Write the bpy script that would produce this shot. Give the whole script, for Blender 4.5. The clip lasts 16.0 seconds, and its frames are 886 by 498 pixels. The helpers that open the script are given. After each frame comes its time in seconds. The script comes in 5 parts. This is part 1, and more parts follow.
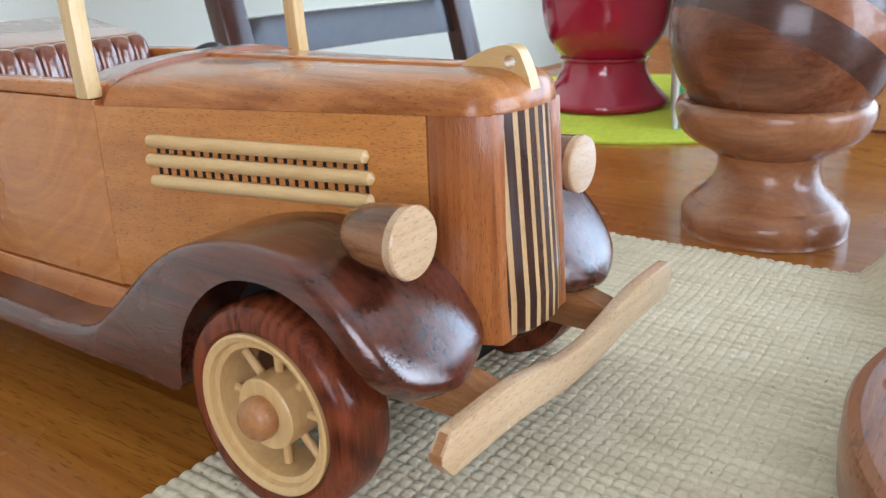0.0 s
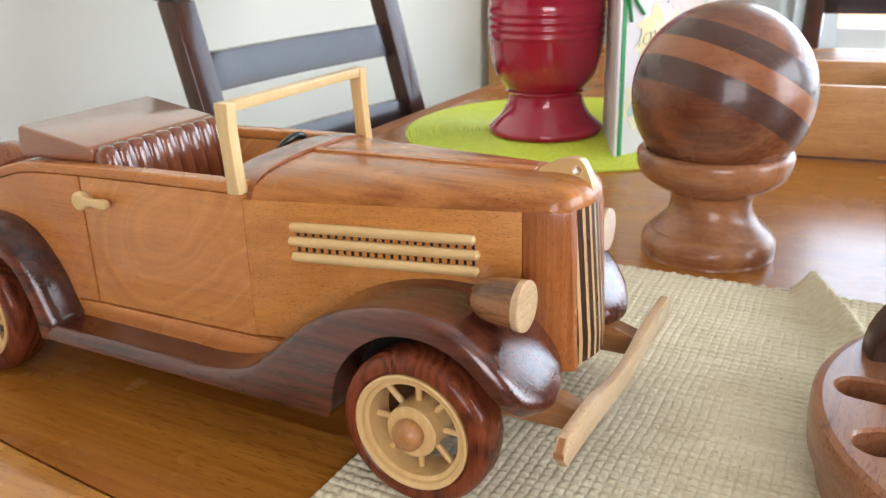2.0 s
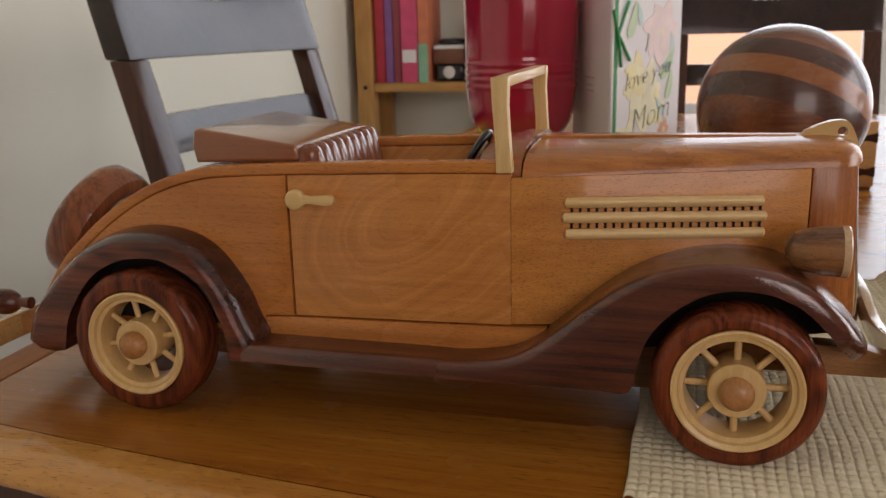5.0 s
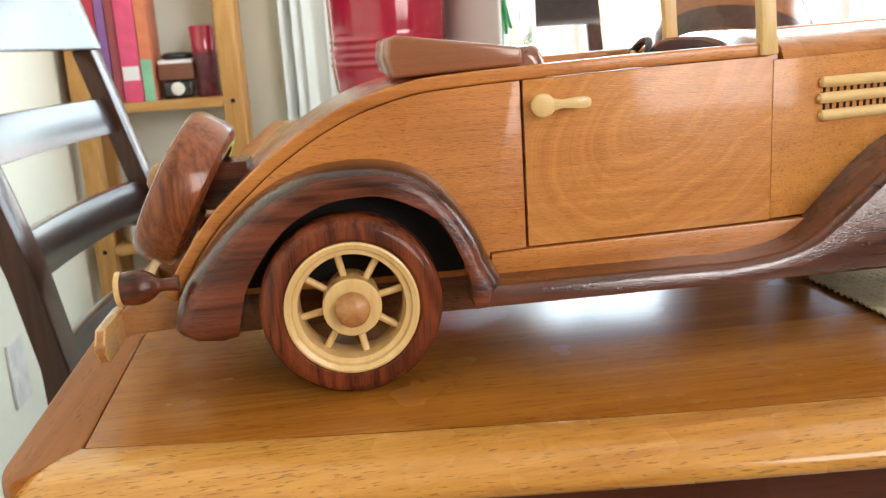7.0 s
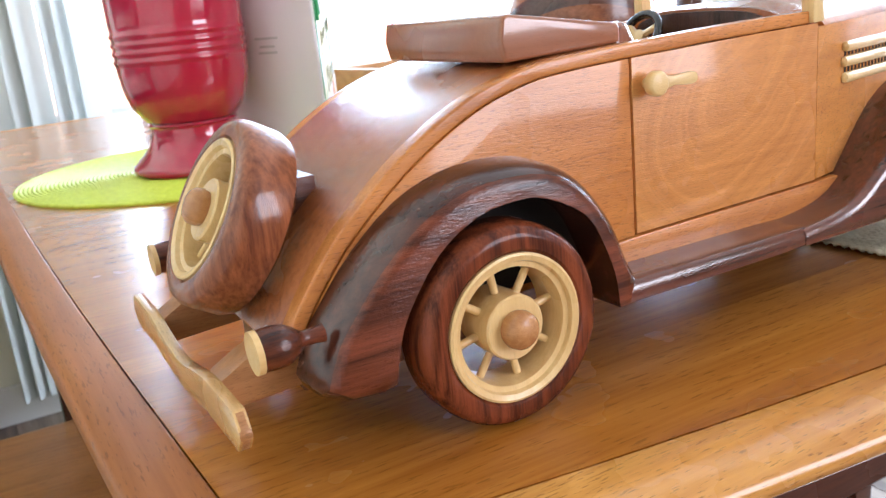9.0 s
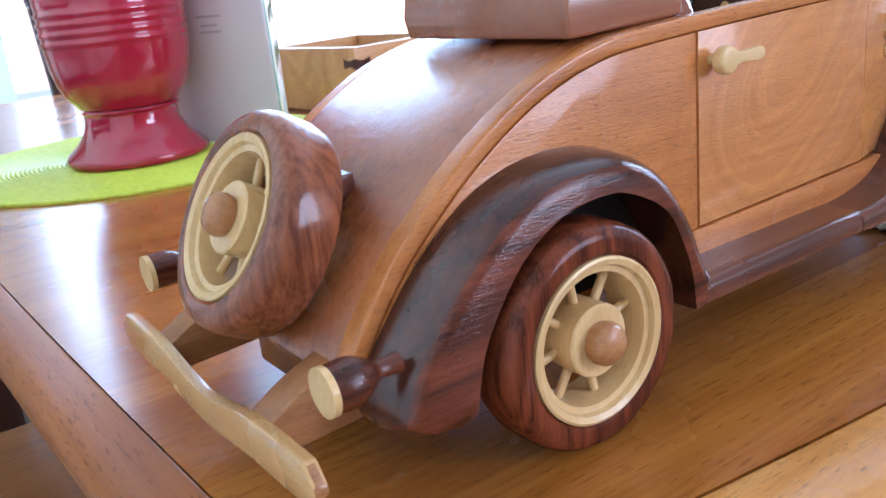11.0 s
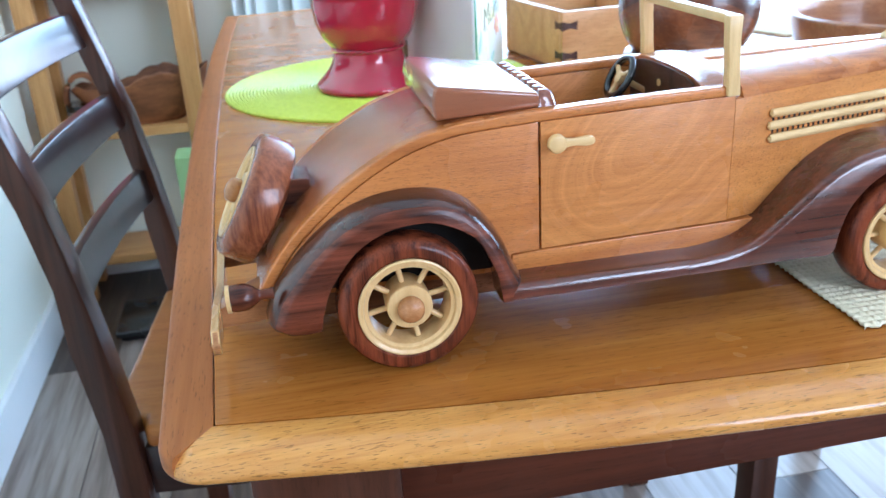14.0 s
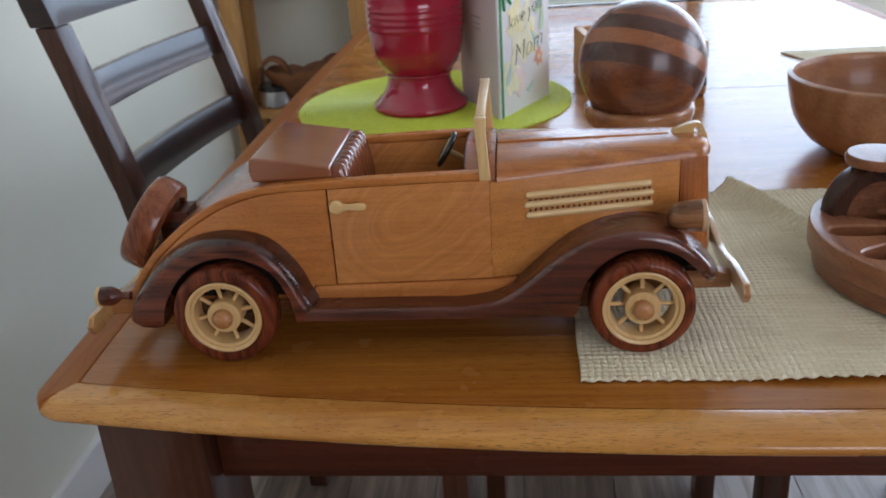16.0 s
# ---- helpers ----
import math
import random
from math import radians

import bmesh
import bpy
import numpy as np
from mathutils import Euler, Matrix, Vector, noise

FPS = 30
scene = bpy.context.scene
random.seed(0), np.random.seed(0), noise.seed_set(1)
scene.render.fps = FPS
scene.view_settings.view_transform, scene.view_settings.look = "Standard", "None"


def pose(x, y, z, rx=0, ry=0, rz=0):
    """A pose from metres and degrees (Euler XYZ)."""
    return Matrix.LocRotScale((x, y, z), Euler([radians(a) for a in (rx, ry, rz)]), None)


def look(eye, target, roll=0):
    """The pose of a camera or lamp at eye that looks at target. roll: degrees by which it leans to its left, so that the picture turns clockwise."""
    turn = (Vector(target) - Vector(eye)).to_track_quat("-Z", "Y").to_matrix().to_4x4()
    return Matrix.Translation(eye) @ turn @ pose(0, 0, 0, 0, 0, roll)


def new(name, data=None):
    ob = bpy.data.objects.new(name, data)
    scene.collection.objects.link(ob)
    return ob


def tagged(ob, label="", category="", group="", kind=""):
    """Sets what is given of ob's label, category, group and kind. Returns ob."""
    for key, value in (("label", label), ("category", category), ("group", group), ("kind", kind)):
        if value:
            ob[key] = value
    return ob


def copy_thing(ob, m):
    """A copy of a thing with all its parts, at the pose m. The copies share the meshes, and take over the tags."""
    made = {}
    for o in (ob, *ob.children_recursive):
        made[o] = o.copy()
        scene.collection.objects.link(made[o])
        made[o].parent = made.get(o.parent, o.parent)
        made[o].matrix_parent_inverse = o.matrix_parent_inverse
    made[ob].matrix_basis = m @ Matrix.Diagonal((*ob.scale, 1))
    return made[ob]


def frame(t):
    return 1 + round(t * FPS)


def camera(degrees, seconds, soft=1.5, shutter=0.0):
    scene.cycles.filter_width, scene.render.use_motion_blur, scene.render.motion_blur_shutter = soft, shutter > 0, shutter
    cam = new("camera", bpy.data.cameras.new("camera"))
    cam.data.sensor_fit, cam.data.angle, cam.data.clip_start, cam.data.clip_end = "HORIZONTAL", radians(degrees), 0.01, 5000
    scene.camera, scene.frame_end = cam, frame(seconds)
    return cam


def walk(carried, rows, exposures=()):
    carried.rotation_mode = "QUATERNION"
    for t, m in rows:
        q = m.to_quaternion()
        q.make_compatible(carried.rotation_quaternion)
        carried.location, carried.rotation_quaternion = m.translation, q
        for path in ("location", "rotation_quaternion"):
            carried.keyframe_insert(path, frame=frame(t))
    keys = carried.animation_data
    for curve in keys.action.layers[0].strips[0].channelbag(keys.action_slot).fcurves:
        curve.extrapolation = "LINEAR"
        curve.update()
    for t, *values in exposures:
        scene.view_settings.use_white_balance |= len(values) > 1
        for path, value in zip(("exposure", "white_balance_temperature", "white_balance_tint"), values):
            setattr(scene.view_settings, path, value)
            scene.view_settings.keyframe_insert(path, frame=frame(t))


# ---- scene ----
cam = camera(54.2, 16.0, soft=1.35)
# a small lens close to its subject: what lies far behind is a little soft
cam.data.dof.use_dof = True
cam.data.dof.focus_distance = 0.28
cam.data.dof.aperture_fstop = 36.0
# seconds, eye, target, roll
PATH = [
    (0, (0.3990, -0.1273, 0.8970), (0.2986, 0.0094, 0.8366), -1.91),
    (0.5, (0.3960, -0.1540, 0.9124), (0.2988, -0.0164, 0.8491), -2.00),
    (1, (0.3928, -0.1777, 0.9263), (0.3008, -0.0367, 0.8623), -1.20),
    (1.5, (0.3901, -0.2002, 0.9422), (0.3040, -0.0555, 0.8787), -0.75),
    (2, (0.3836, -0.2232, 0.9511), (0.3020, -0.0755, 0.8883), -1.60),
    (2.5, (0.3657, -0.2463, 0.9547), (0.2895, -0.0952, 0.8933), -1.90),
    (3, (0.3411, -0.2645, 0.9506), (0.2700, -0.1083, 0.8962), -1.79),
    (3.5, (0.3156, -0.2853, 0.9471), (0.2501, -0.1264, 0.8936), -1.47),
    (4, (0.2790, -0.3048, 0.9364), (0.2185, -0.1423, 0.8883), -1.08),
    (4.5, (0.2618, -0.3084, 0.9263), (0.2074, -0.1432, 0.8802), -1.22),
    (5, (0.2209, -0.2961, 0.9089), (0.1734, -0.1283, 0.8644), -1.40),
    (5.2, (0.1959, -0.2888, 0.9007), (0.1493, -0.1205, 0.8572), -2.24),
    (7.3, (-0.0347, -0.2742, 0.8621), (0.0051, -0.1034, 0.8214), -4.11),
    (7.5, (-0.0565, -0.2692, 0.8596), (-0.0032, -0.1016, 0.8212), -4.69),
    (8, (-0.0849, -0.2502, 0.8768), (-0.0172, -0.0903, 0.8294), -5.58),
    (8.5, (-0.1114, -0.2271, 0.8755), (-0.0368, -0.0717, 0.8236), -5.66),
    (9, (-0.1323, -0.1967, 0.8758), (-0.0493, -0.0448, 0.8265), -5.70),
    (9.5, (-0.1420, -0.1641, 0.8747), (-0.0511, -0.0170, 0.8245), -5.10),
    (9.7, (-0.1454, -0.1548, 0.8749), (-0.0544, -0.0081, 0.8241), -5.66),
    (11.8, (-0.1511, -0.1445, 0.8852), (-0.0515, -0.0057, 0.8287), -5.20),
    (12, (-0.1532, -0.1609, 0.8919), (-0.0540, -0.0215, 0.8359), -4.60),
    (12.5, (-0.1454, -0.2040, 0.9057), (-0.0549, -0.0590, 0.8492), -4.13),
    (13, (-0.1234, -0.2587, 0.9275), (-0.0479, -0.1080, 0.8643), -3.44),
    (13.5, (-0.0906, -0.2989, 0.9354), (-0.0404, -0.1404, 0.8664), -3.81),
    (14, (-0.0482, -0.3302, 0.9511), (-0.0175, -0.1674, 0.8808), -3.20),
    (14.5, (0.0095, -0.3668, 0.9743), (0.0197, -0.2047, 0.8968), -4.66),
    (15, (0.0559, -0.4020, 0.9954), (0.0517, -0.2390, 0.9192), -5.90),
    (15.5, (0.1152, -0.4159, 1.0161), (0.1015, -0.2543, 0.9380), -5.00),
    (16, (0.1761, -0.4354, 1.0164), (0.1594, -0.2715, 0.9439), -3.79),
]
EXPOSURES = [(0.0, 0.08, 6400, 23), (1.0, 0.08, 6600, 24), (2.0, 0.18, 7200, 26), (2.5, -0.08, 7500, 26), (3.0, -0.14, 7800, 26), (3.5, -0.57, 7950, 26), (4.0, -0.66, 8000, 27), (5.2, -0.9, 8500, 33), (6.2, 0.08, 7500, 20), (7.3, 0.64, 7800, 20), (8.0, 0.64, 7500, 21), (8.5, 0.66, 6900, 22), (9.0, 0.8, 6500, 24), (9.5, 0.46, 6100, 33), (12.0, 0.76, 5450, 22), (13.0, 0.88, 5350, 21), (14.0, 0.83, 5400, 17), (14.5, 0.81, 5650, 18), (15.0, 0.8, 5800, 20), (15.5, 0.06, 6300, 23), (16.0, -0.58, 6650, 26)]
walk(cam, [(t, look(eye, target, roll)) for t, eye, target, roll in PATH], EXPOSURES)

# ---------------------------------------------------------------- units
U = 0.09      # one plan unit in metres
TOP = 0.75    # height of the table top
YC = 0.775    # the model car's centre line
FLOOR = -TOP / U


def W(x, y, z):
    """A place of the plan (table top at z = 0) in the world."""
    return Vector((x * U, y * U, z * U + TOP))


# ---------------------------------------------------------------- light
world = bpy.data.worlds.new("sky")
scene.world = world
world.use_nodes = True
sky = world.node_tree.nodes.new("ShaderNodeTexSky")
sky.sky_type = "NISHITA"
sky.sun_disc = False
sky.sun_elevation = radians(57)
sky.sun_rotation = radians(20)
world.node_tree.links.new(sky.outputs[0], world.node_tree.nodes["Background"].inputs[0])
world.node_tree.nodes["Background"].inputs[1].default_value = 0.12

sun = new("sun", bpy.data.lights.new("sun", "SUN"))
sun.data.energy = 0.9
sun.data.angle = radians(0.5)
sun.data.color = (1.0, 0.95, 0.88)
sun.matrix_world = look((2.5, 6.5, 9), (0.5, 1.0, 0))


def window_light(name, eye, target, sx, sy, watts, colour=(0.82, 0.92, 1.0)):
    ob = new(name, bpy.data.lights.new(name, "AREA"))
    ob.data.shape, ob.data.size, ob.data.size_y = "RECTANGLE", sx, sy
    ob.data.energy, ob.data.color = watts, colour
    ob.matrix_world = look(eye, target)
    return ob


# sky light through the three openings of the room
window_light("daylight_back", W(13.2, 22.2, 5.5), W(13.2, 0, 4.2), 21.8 * U, 12.4 * U, 26, (0.46, 0.76, 1.0))
window_light("daylight_right", W(25.8, 7.0, 6.0), W(0, 7.0, 3.8), 15.6 * U, 13.6 * U, 49, (0.68, 0.88, 1.0))
window_light("daylight_front", W(17.0, -25.8, 8.3), W(10.0, 0, 2.0), 15.6 * U, 14.4 * U, 37, (0.86, 0.94, 1.0))

# ---------------------------------------------------------------- materials
def socket(node, *names):
    for n in names:
        if n in node.inputs:
            return node.inputs[n]


def material(name, colour=(0.5, 0.5, 0.5), rough=0.5, metal=0.0, coat=0.0, spec=0.5):
    m = bpy.data.materials.new(name)
    m.use_nodes = True
    b = m.node_tree.nodes["Principled BSDF"]
    b.inputs["Base Color"].default_value = (*colour, 1)
    b.inputs["Roughness"].default_value = rough
    b.inputs["Metallic"].default_value = metal
    socket(b, "Coat Weight").default_value = coat
    socket(b, "Specular IOR Level").default_value = spec
    socket(b, "Coat Roughness").default_value = 0.12
    return m


class Nodes:
    """Short hand for building a node tree."""

    def __init__(self, m):
        self.t = m.node_tree
        self.b = self.t.nodes.get("Principled BSDF")

    def node(self, kind, **inputs):
        n = self.t.nodes.new("ShaderNode" + kind)
        for k, v in inputs.items():
            s = n.inputs[k.replace("_", " ")]
            if hasattr(v, "links") or hasattr(v, "is_linked"):
                self.t.links.new(v, s)
            else:
                s.default_value = v
        return n

    def link(self, a, b):
        self.t.links.new(a, b)

    def math(self, op, a, b=None, c=None):
        n = self.t.nodes.new("ShaderNodeMath")
        n.operation = op
        for i, v in enumerate((a, b, c)):
            if v is None:
                continue
            if hasattr(v, "is_linked"):
                self.t.links.new(v, n.inputs[i])
            else:
                n.inputs[i].default_value = v
        return n.outputs[0]

    def ramp(self, fac, stops):
        n = self.t.nodes.new("ShaderNodeValToRGB")
        e = n.color_ramp.elements
        while len(e) < len(stops):
            e.new(0.5)
        for i, (p, c) in enumerate(stops):
            e[i].position = p
            e[i].color = (*c, 1) if len(c) == 3 else c
        self.t.links.new(fac, n.inputs[0])
        return n.outputs[0]

    def mix(self, fac, a, b, blend="MIX"):
        n = self.t.nodes.new("ShaderNodeMix")
        n.data_type, n.blend_type = "RGBA", blend
        for s, v in ((n.inputs[0], fac), (n.inputs[6], a), (n.inputs[7], b)):
            if hasattr(v, "is_linked"):
                self.t.links.new(v, s)
            else:
                s.default_value = v if isinstance(v, float) else (*v, 1)
        return n.outputs[2]

    def bump(self, height, strength, distance=0.001):
        n = self.t.nodes.new("ShaderNodeBump")
        n.inputs["Strength"].default_value = strength
        n.inputs["Distance"].default_value = distance
        self.t.links.new(height, n.inputs["Height"])
        self.t.links.new(n.outputs[0], self.b.inputs["Normal"])


def wood(name, light, dark, axis="x", size=1.0, rough=0.3, coat=0.35, figure=0.5, pores=0.5, vary=0.0, relief=0.25, flow=3.0, streak=1.0, spec=0.3, heart=None, peel=0.0, sheen=0.12, patchy=0.28, lacquer=1.5, grain=0.9):
    """Lacquered wood with its grain along one axis. size: how coarse the grain is; figure: how strong the growth rings show."""
    m = material(name, light, rough, 0.0, coat, spec)
    n = Nodes(m)
    tc = n.node("TexCoord")
    vec = tc.outputs["Object"]
    rand = n.node("ObjectInfo").outputs["Random"]
    off = n.node("CombineXYZ", X=n.math("MULTIPLY", rand, 7.3), Y=n.math("MULTIPLY", rand, 3.1), Z=n.math("MULTIPLY", rand, 5.7)).outputs[0]
    add = n.t.nodes.new("ShaderNodeVectorMath")
    n.link(vec, add.inputs[0])
    n.link(off, add.inputs[1])
    vec = add.outputs[0]

    def stretched(along, across):
        s = [across / size] * 3
        s["xyz".index(axis)] = along / size
        mp = n.node("Mapping", Vector=vec, Scale=s)
        return mp.outputs[0]

    figure_noise = n.node("TexNoise", Vector=stretched(flow, 13.0), Scale=1.0, Detail=1.5, Roughness=0.4).outputs[0]
    rings = n.math("SINE", n.math("MULTIPLY", figure_noise, 75.0))
    if heart:
        # flat sawn figure: narrow nested ovals round a leaning heart line, wavering as they spread
        sway = n.node("TexNoise", Vector=tc.outputs["Object"], Scale=16.0, Detail=2.0, Roughness=0.45).outputs[0]
        place = n.node("SeparateXYZ", Vector=tc.outputs["Object"])
        dx, dz = n.math("SUBTRACT", place.outputs["X"], heart[0]), n.math("SUBTRACT", place.outputs["Z"], heart[1])
        ca, sa_ = math.cos(radians(heart[2])), math.sin(radians(heart[2]))
        u = n.math("ADD", n.math("MULTIPLY", dx, ca), n.math("MULTIPLY", dz, sa_))
        v = n.math("SUBTRACT", n.math("MULTIPLY", dz, ca), n.math("MULTIPLY", dx, sa_))
        u = n.math("MULTIPLY", u, n.math("MULTIPLY_ADD", n.math("GREATER_THAN", u, 0.0), -0.36, 0.66))
        far = n.math("SQRT", n.math("ADD", n.math("MULTIPLY", u, u), n.math("MULTIPLY", v, v)))
        far = n.math("ADD", far, n.math("MULTIPLY_ADD", sway, 0.034, -0.017))
        # uneven years: some bands wide and pale, some a hair's breadth
        years = n.node("TexNoise", Vector=n.node("CombineXYZ", X=n.math("MULTIPLY", far, 210.0), Y=0.0, Z=0.0).outputs[0], Scale=1.0, Detail=3.0, Roughness=0.65).outputs[0]
        rings = n.math("MULTIPLY_ADD", years, 9.0, -4.4)
    rings = n.math("MULTIPLY_ADD", rings, 0.5, 0.5)
    fibre = n.node("TexNoise", Vector=stretched(14.0, 420.0), Scale=1.0, Detail=4.0, Roughness=0.6).outputs[0]
    broad = n.node("TexNoise", Vector=stretched(4.0, 26.0), Scale=1.0, Detail=3.0, Roughness=0.55).outputs[0]
    fine = 1.8 if size <= 1.0 else 1.0
    pore = n.node("TexNoise", Vector=stretched(190.0 * fine, 1500.0 * fine), Scale=1.0, Detail=2.0, Roughness=0.5).outputs[0]
    tone = n.math("ADD", n.math("MULTIPLY_ADD", rings, 0.30 * figure, -0.15 * figure), n.math("MULTIPLY_ADD", fibre, grain, -0.5 * grain))
    tone = n.math("ADD", tone, n.math("MULTIPLY_ADD", broad, streak, 0.5 - 0.5 * streak))
    colour = n.ramp(tone, [(0.22, dark), (0.48, tuple(0.5 * (a + b) for a, b in zip(light, dark))), (0.76, light)])
    band = n.ramp(broad, [(0.38, (0.30, 0.30, 0.30)), (0.62, (1, 1, 1))])
    specks = n.ramp(n.math("MULTIPLY_ADD", band, -0.06, n.math("ADD", pore, 0.05)), [(0.33, (1 - 0.5 * pores,) * 3), (0.42, (1, 1, 1))])
    colour = n.mix(1.0, colour, specks, "MULTIPLY")
    if vary:
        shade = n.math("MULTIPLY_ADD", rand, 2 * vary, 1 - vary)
        colour = n.mix(1.0, colour, n.node("CombineXYZ", X=shade, Y=shade, Z=shade).outputs[0], "MULTIPLY")
    n.link(colour, n.b.inputs["Base Color"])
    smudge = n.node("TexNoise", Vector=vec, Scale=22.0, Detail=3.0).outputs[0]
    n.link(n.math("MULTIPLY_ADD", smudge, patchy, rough - 0.5 * patchy), n.b.inputs["Roughness"])
    socket(n.b, "Coat Roughness").default_value = sheen
    socket(n.b, "Coat IOR").default_value = lacquer
    height = n.math("ADD", pore, n.math("MULTIPLY", fibre, 0.6))
    if peel:
        # thick lacquer with an uneven skin
        skin = n.node("TexNoise", Vector=vec, Scale=1150.0, Detail=1.0).outputs[0]
        height = n.math("MULTIPLY_ADD", skin, peel, height)
        # slow waves of the brush
        brush = n.node("TexNoise", Vector=vec, Scale=120.0, Detail=1.0).outputs[0]
        height = n.math("MULTIPLY_ADD", brush, 2.0 * peel, height)
    n.bump(height, relief, 0.0006)
    if peel:
        n.link(n.b.inputs["Normal"].links[0].from_socket, socket(n.b, "Coat Normal"))
    return m


def plain(name, colour, rough=0.5, metal=0.0, coat=0.0, spread=0.12, scale=30.0, relief=0.1, bump_scale=200.0):
    """A painted, plastic, metal or plaster surface with slight unevenness."""
    m = material(name, colour, rough, metal, coat)
    n = Nodes(m)
    vec = n.node("TexCoord").outputs["Object"]
    a = n.node("TexNoise", Vector=vec, Scale=scale, Detail=4.0).outputs[0]
    lo = tuple(c * (1 - spread) for c in colour)
    hi = tuple(min(1, c * (1 + spread)) for c in colour)
    n.link(n.ramp(a, [(0.3, lo), (0.7, hi)]), n.b.inputs["Base Color"])
    n.link(n.math("MULTIPLY_ADD", a, 0.2, rough - 0.1), n.b.inputs["Roughness"])
    n.bump(n.node("TexNoise", Vector=vec, Scale=bump_scale, Detail=2.0).outputs[0], relief, 0.001)
    return m


def glow(name, colour, strength):
    m = bpy.data.materials.new(name)
    m.use_nodes = True
    t = m.node_tree
    t.nodes.clear()
    e = t.nodes.new("ShaderNodeEmission")
    e.inputs[0].default_value, e.inputs[1].default_value = (*colour, 1), strength
    o = t.nodes.new("ShaderNodeOutputMaterial")
    t.links.new(e.outputs[0], o.inputs[0])
    return m


IROKO = wood("iroko", (0.66, 0.245, 0.062), (0.36, 0.110, 0.025), "x", 1.0, 0.26, 0.45, 0.5, 0.7, streak=0.75, sheen=0.10, grain=0.5)
IROKO_DOOR = wood("iroko_door", (0.73, 0.305, 0.088), (0.40, 0.130, 0.032), "x", 1.0, 0.26, 0.45, 0.65, 0.45, streak=0.5, heart=(-0.002, 0.086, 38.0), sheen=0.10, grain=0.5)
BONNET_TOP = wood("bonnet_top_iroko", (0.60, 0.222, 0.056), (0.30, 0.088, 0.020), "x", 1.0, 0.26, 0.45, 0.8, 1.0, streak=0.9, flow=5.0, sheen=0.09)
IROKO_BONNET = wood("iroko_bonnet", (0.66, 0.265, 0.066), (0.37, 0.122, 0.026), "x", 1.0, 0.26, 0.45, 0.5, 0.75, streak=0.8, sheen=0.10, grain=0.6)
IROKO_UP = wood("iroko_upright", (0.50, 0.165, 0.044), (0.25, 0.064, 0.016), "z", 0.8, 0.26, 0.4, 0.5, 0.9)
MAHOGANY = wood("mahogany", (0.43, 0.140, 0.046), (0.24, 0.063, 0.019), "x", 0.9, 0.24, 1.0, 0.4, 0.5, streak=0.8, peel=0.6, sheen=0.14, spec=0.35, lacquer=1.6)
ROSEWOOD = wood("rosewood", (0.200, 0.048, 0.022), (0.032, 0.008, 0.004), "x", 0.9, 0.24, 0.8, 0.7, 0.5, relief=0.25, spec=0.05, peel=0.4, sheen=0.09)
ROSEWOOD_DARK = wood("dark_rosewood", (0.095, 0.026, 0.014), (0.020, 0.006, 0.004), "x", 0.9, 0.26, 1.0, 0.6, 0.5, relief=0.12, spec=0.05, peel=0.9, sheen=0.06, lacquer=1.6)
FENDER_WOOD = wood("fender_rosewood", (0.145, 0.036, 0.018), (0.030, 0.008, 0.005), "x", 0.9, 0.26, 1.0, 0.6, 0.5, relief=0.12, spec=0.05, peel=0.9, sheen=0.06, lacquer=1.72)
HOOD_WOOD = wood("hood_wood", (0.35, 0.120, 0.052), (0.24, 0.076, 0.031), "x", 0.9, 0.30, 1.0, 0.3, 0.4, streak=0.5, relief=0.08, sheen=0.12, grain=0.6, lacquer=1.55)
SPARE_WOOD = wood("spare_bubinga", (0.40, 0.125, 0.048), (0.12, 0.030, 0.013), "z", 0.8, 0.18, 0.6, 0.5, 0.6, spec=0.2)
BUBINGA = wood("bubinga", (0.212, 0.049, 0.019), (0.060, 0.014, 0.007), "z", 0.32, 0.25, 0.32, 1.0, 0.6, 0.12, spec=0.05)
WENGE = wood("wenge", (0.075, 0.028, 0.016), (0.018, 0.007, 0.005), "z", 0.6, 0.30, 0.35, 0.4, 0.6, spec=0.2)
MAPLE = wood("maple", (0.79, 0.55, 0.260), (0.67, 0.42, 0.170), "x", 0.8, 0.32, 0.4, 0.35, 0.2)
MAPLE_UP = wood("maple_upright", (0.79, 0.55, 0.260), (0.66, 0.41, 0.165), "z", 0.8, 0.32, 0.4, 0.3, 0.2)
GRILLE_MAPLE = wood("grille_maple", (0.64, 0.40, 0.185), (0.48, 0.26, 0.105), "z", 0.8, 0.30, 0.4, 0.3, 0.5)
BEECH = wood("beech", (0.69, 0.470, 0.275), (0.55, 0.335, 0.175), "y", 0.8, 0.24, 1.0, 0.4, 0.7, sheen=0.08)
BEECH_WARM = wood("warm_beech", (0.70, 0.430, 0.175), (0.56, 0.300, 0.105), "y", 0.8, 0.24, 1.0, 0.4, 0.7, sheen=0.08)
LAMP_WOOD = wood("headlamp_zebrano", (0.33, 0.140, 0.055), (0.060, 0.022, 0.010), "x", 0.5, 0.26, 0.5, 1.0, 1.0, streak=1.2)
WALNUT = wood("walnut", (0.250, 0.098, 0.042), (0.100, 0.034, 0.015), "x", 0.8, 0.28, 0.35, 0.6, 1.0)
BRACKET = wood("bracket_wood", (0.48, 0.220, 0.085), (0.29, 0.115, 0.040), "x", 0.8, 0.32, 0.3, 0.5, 0.7)
HUB_CAP = wood("hub_cap_wood", (0.54, 0.255, 0.100), (0.38, 0.155, 0.052), "y", 0.6, 0.26, 0.4, 0.5, 0.6)
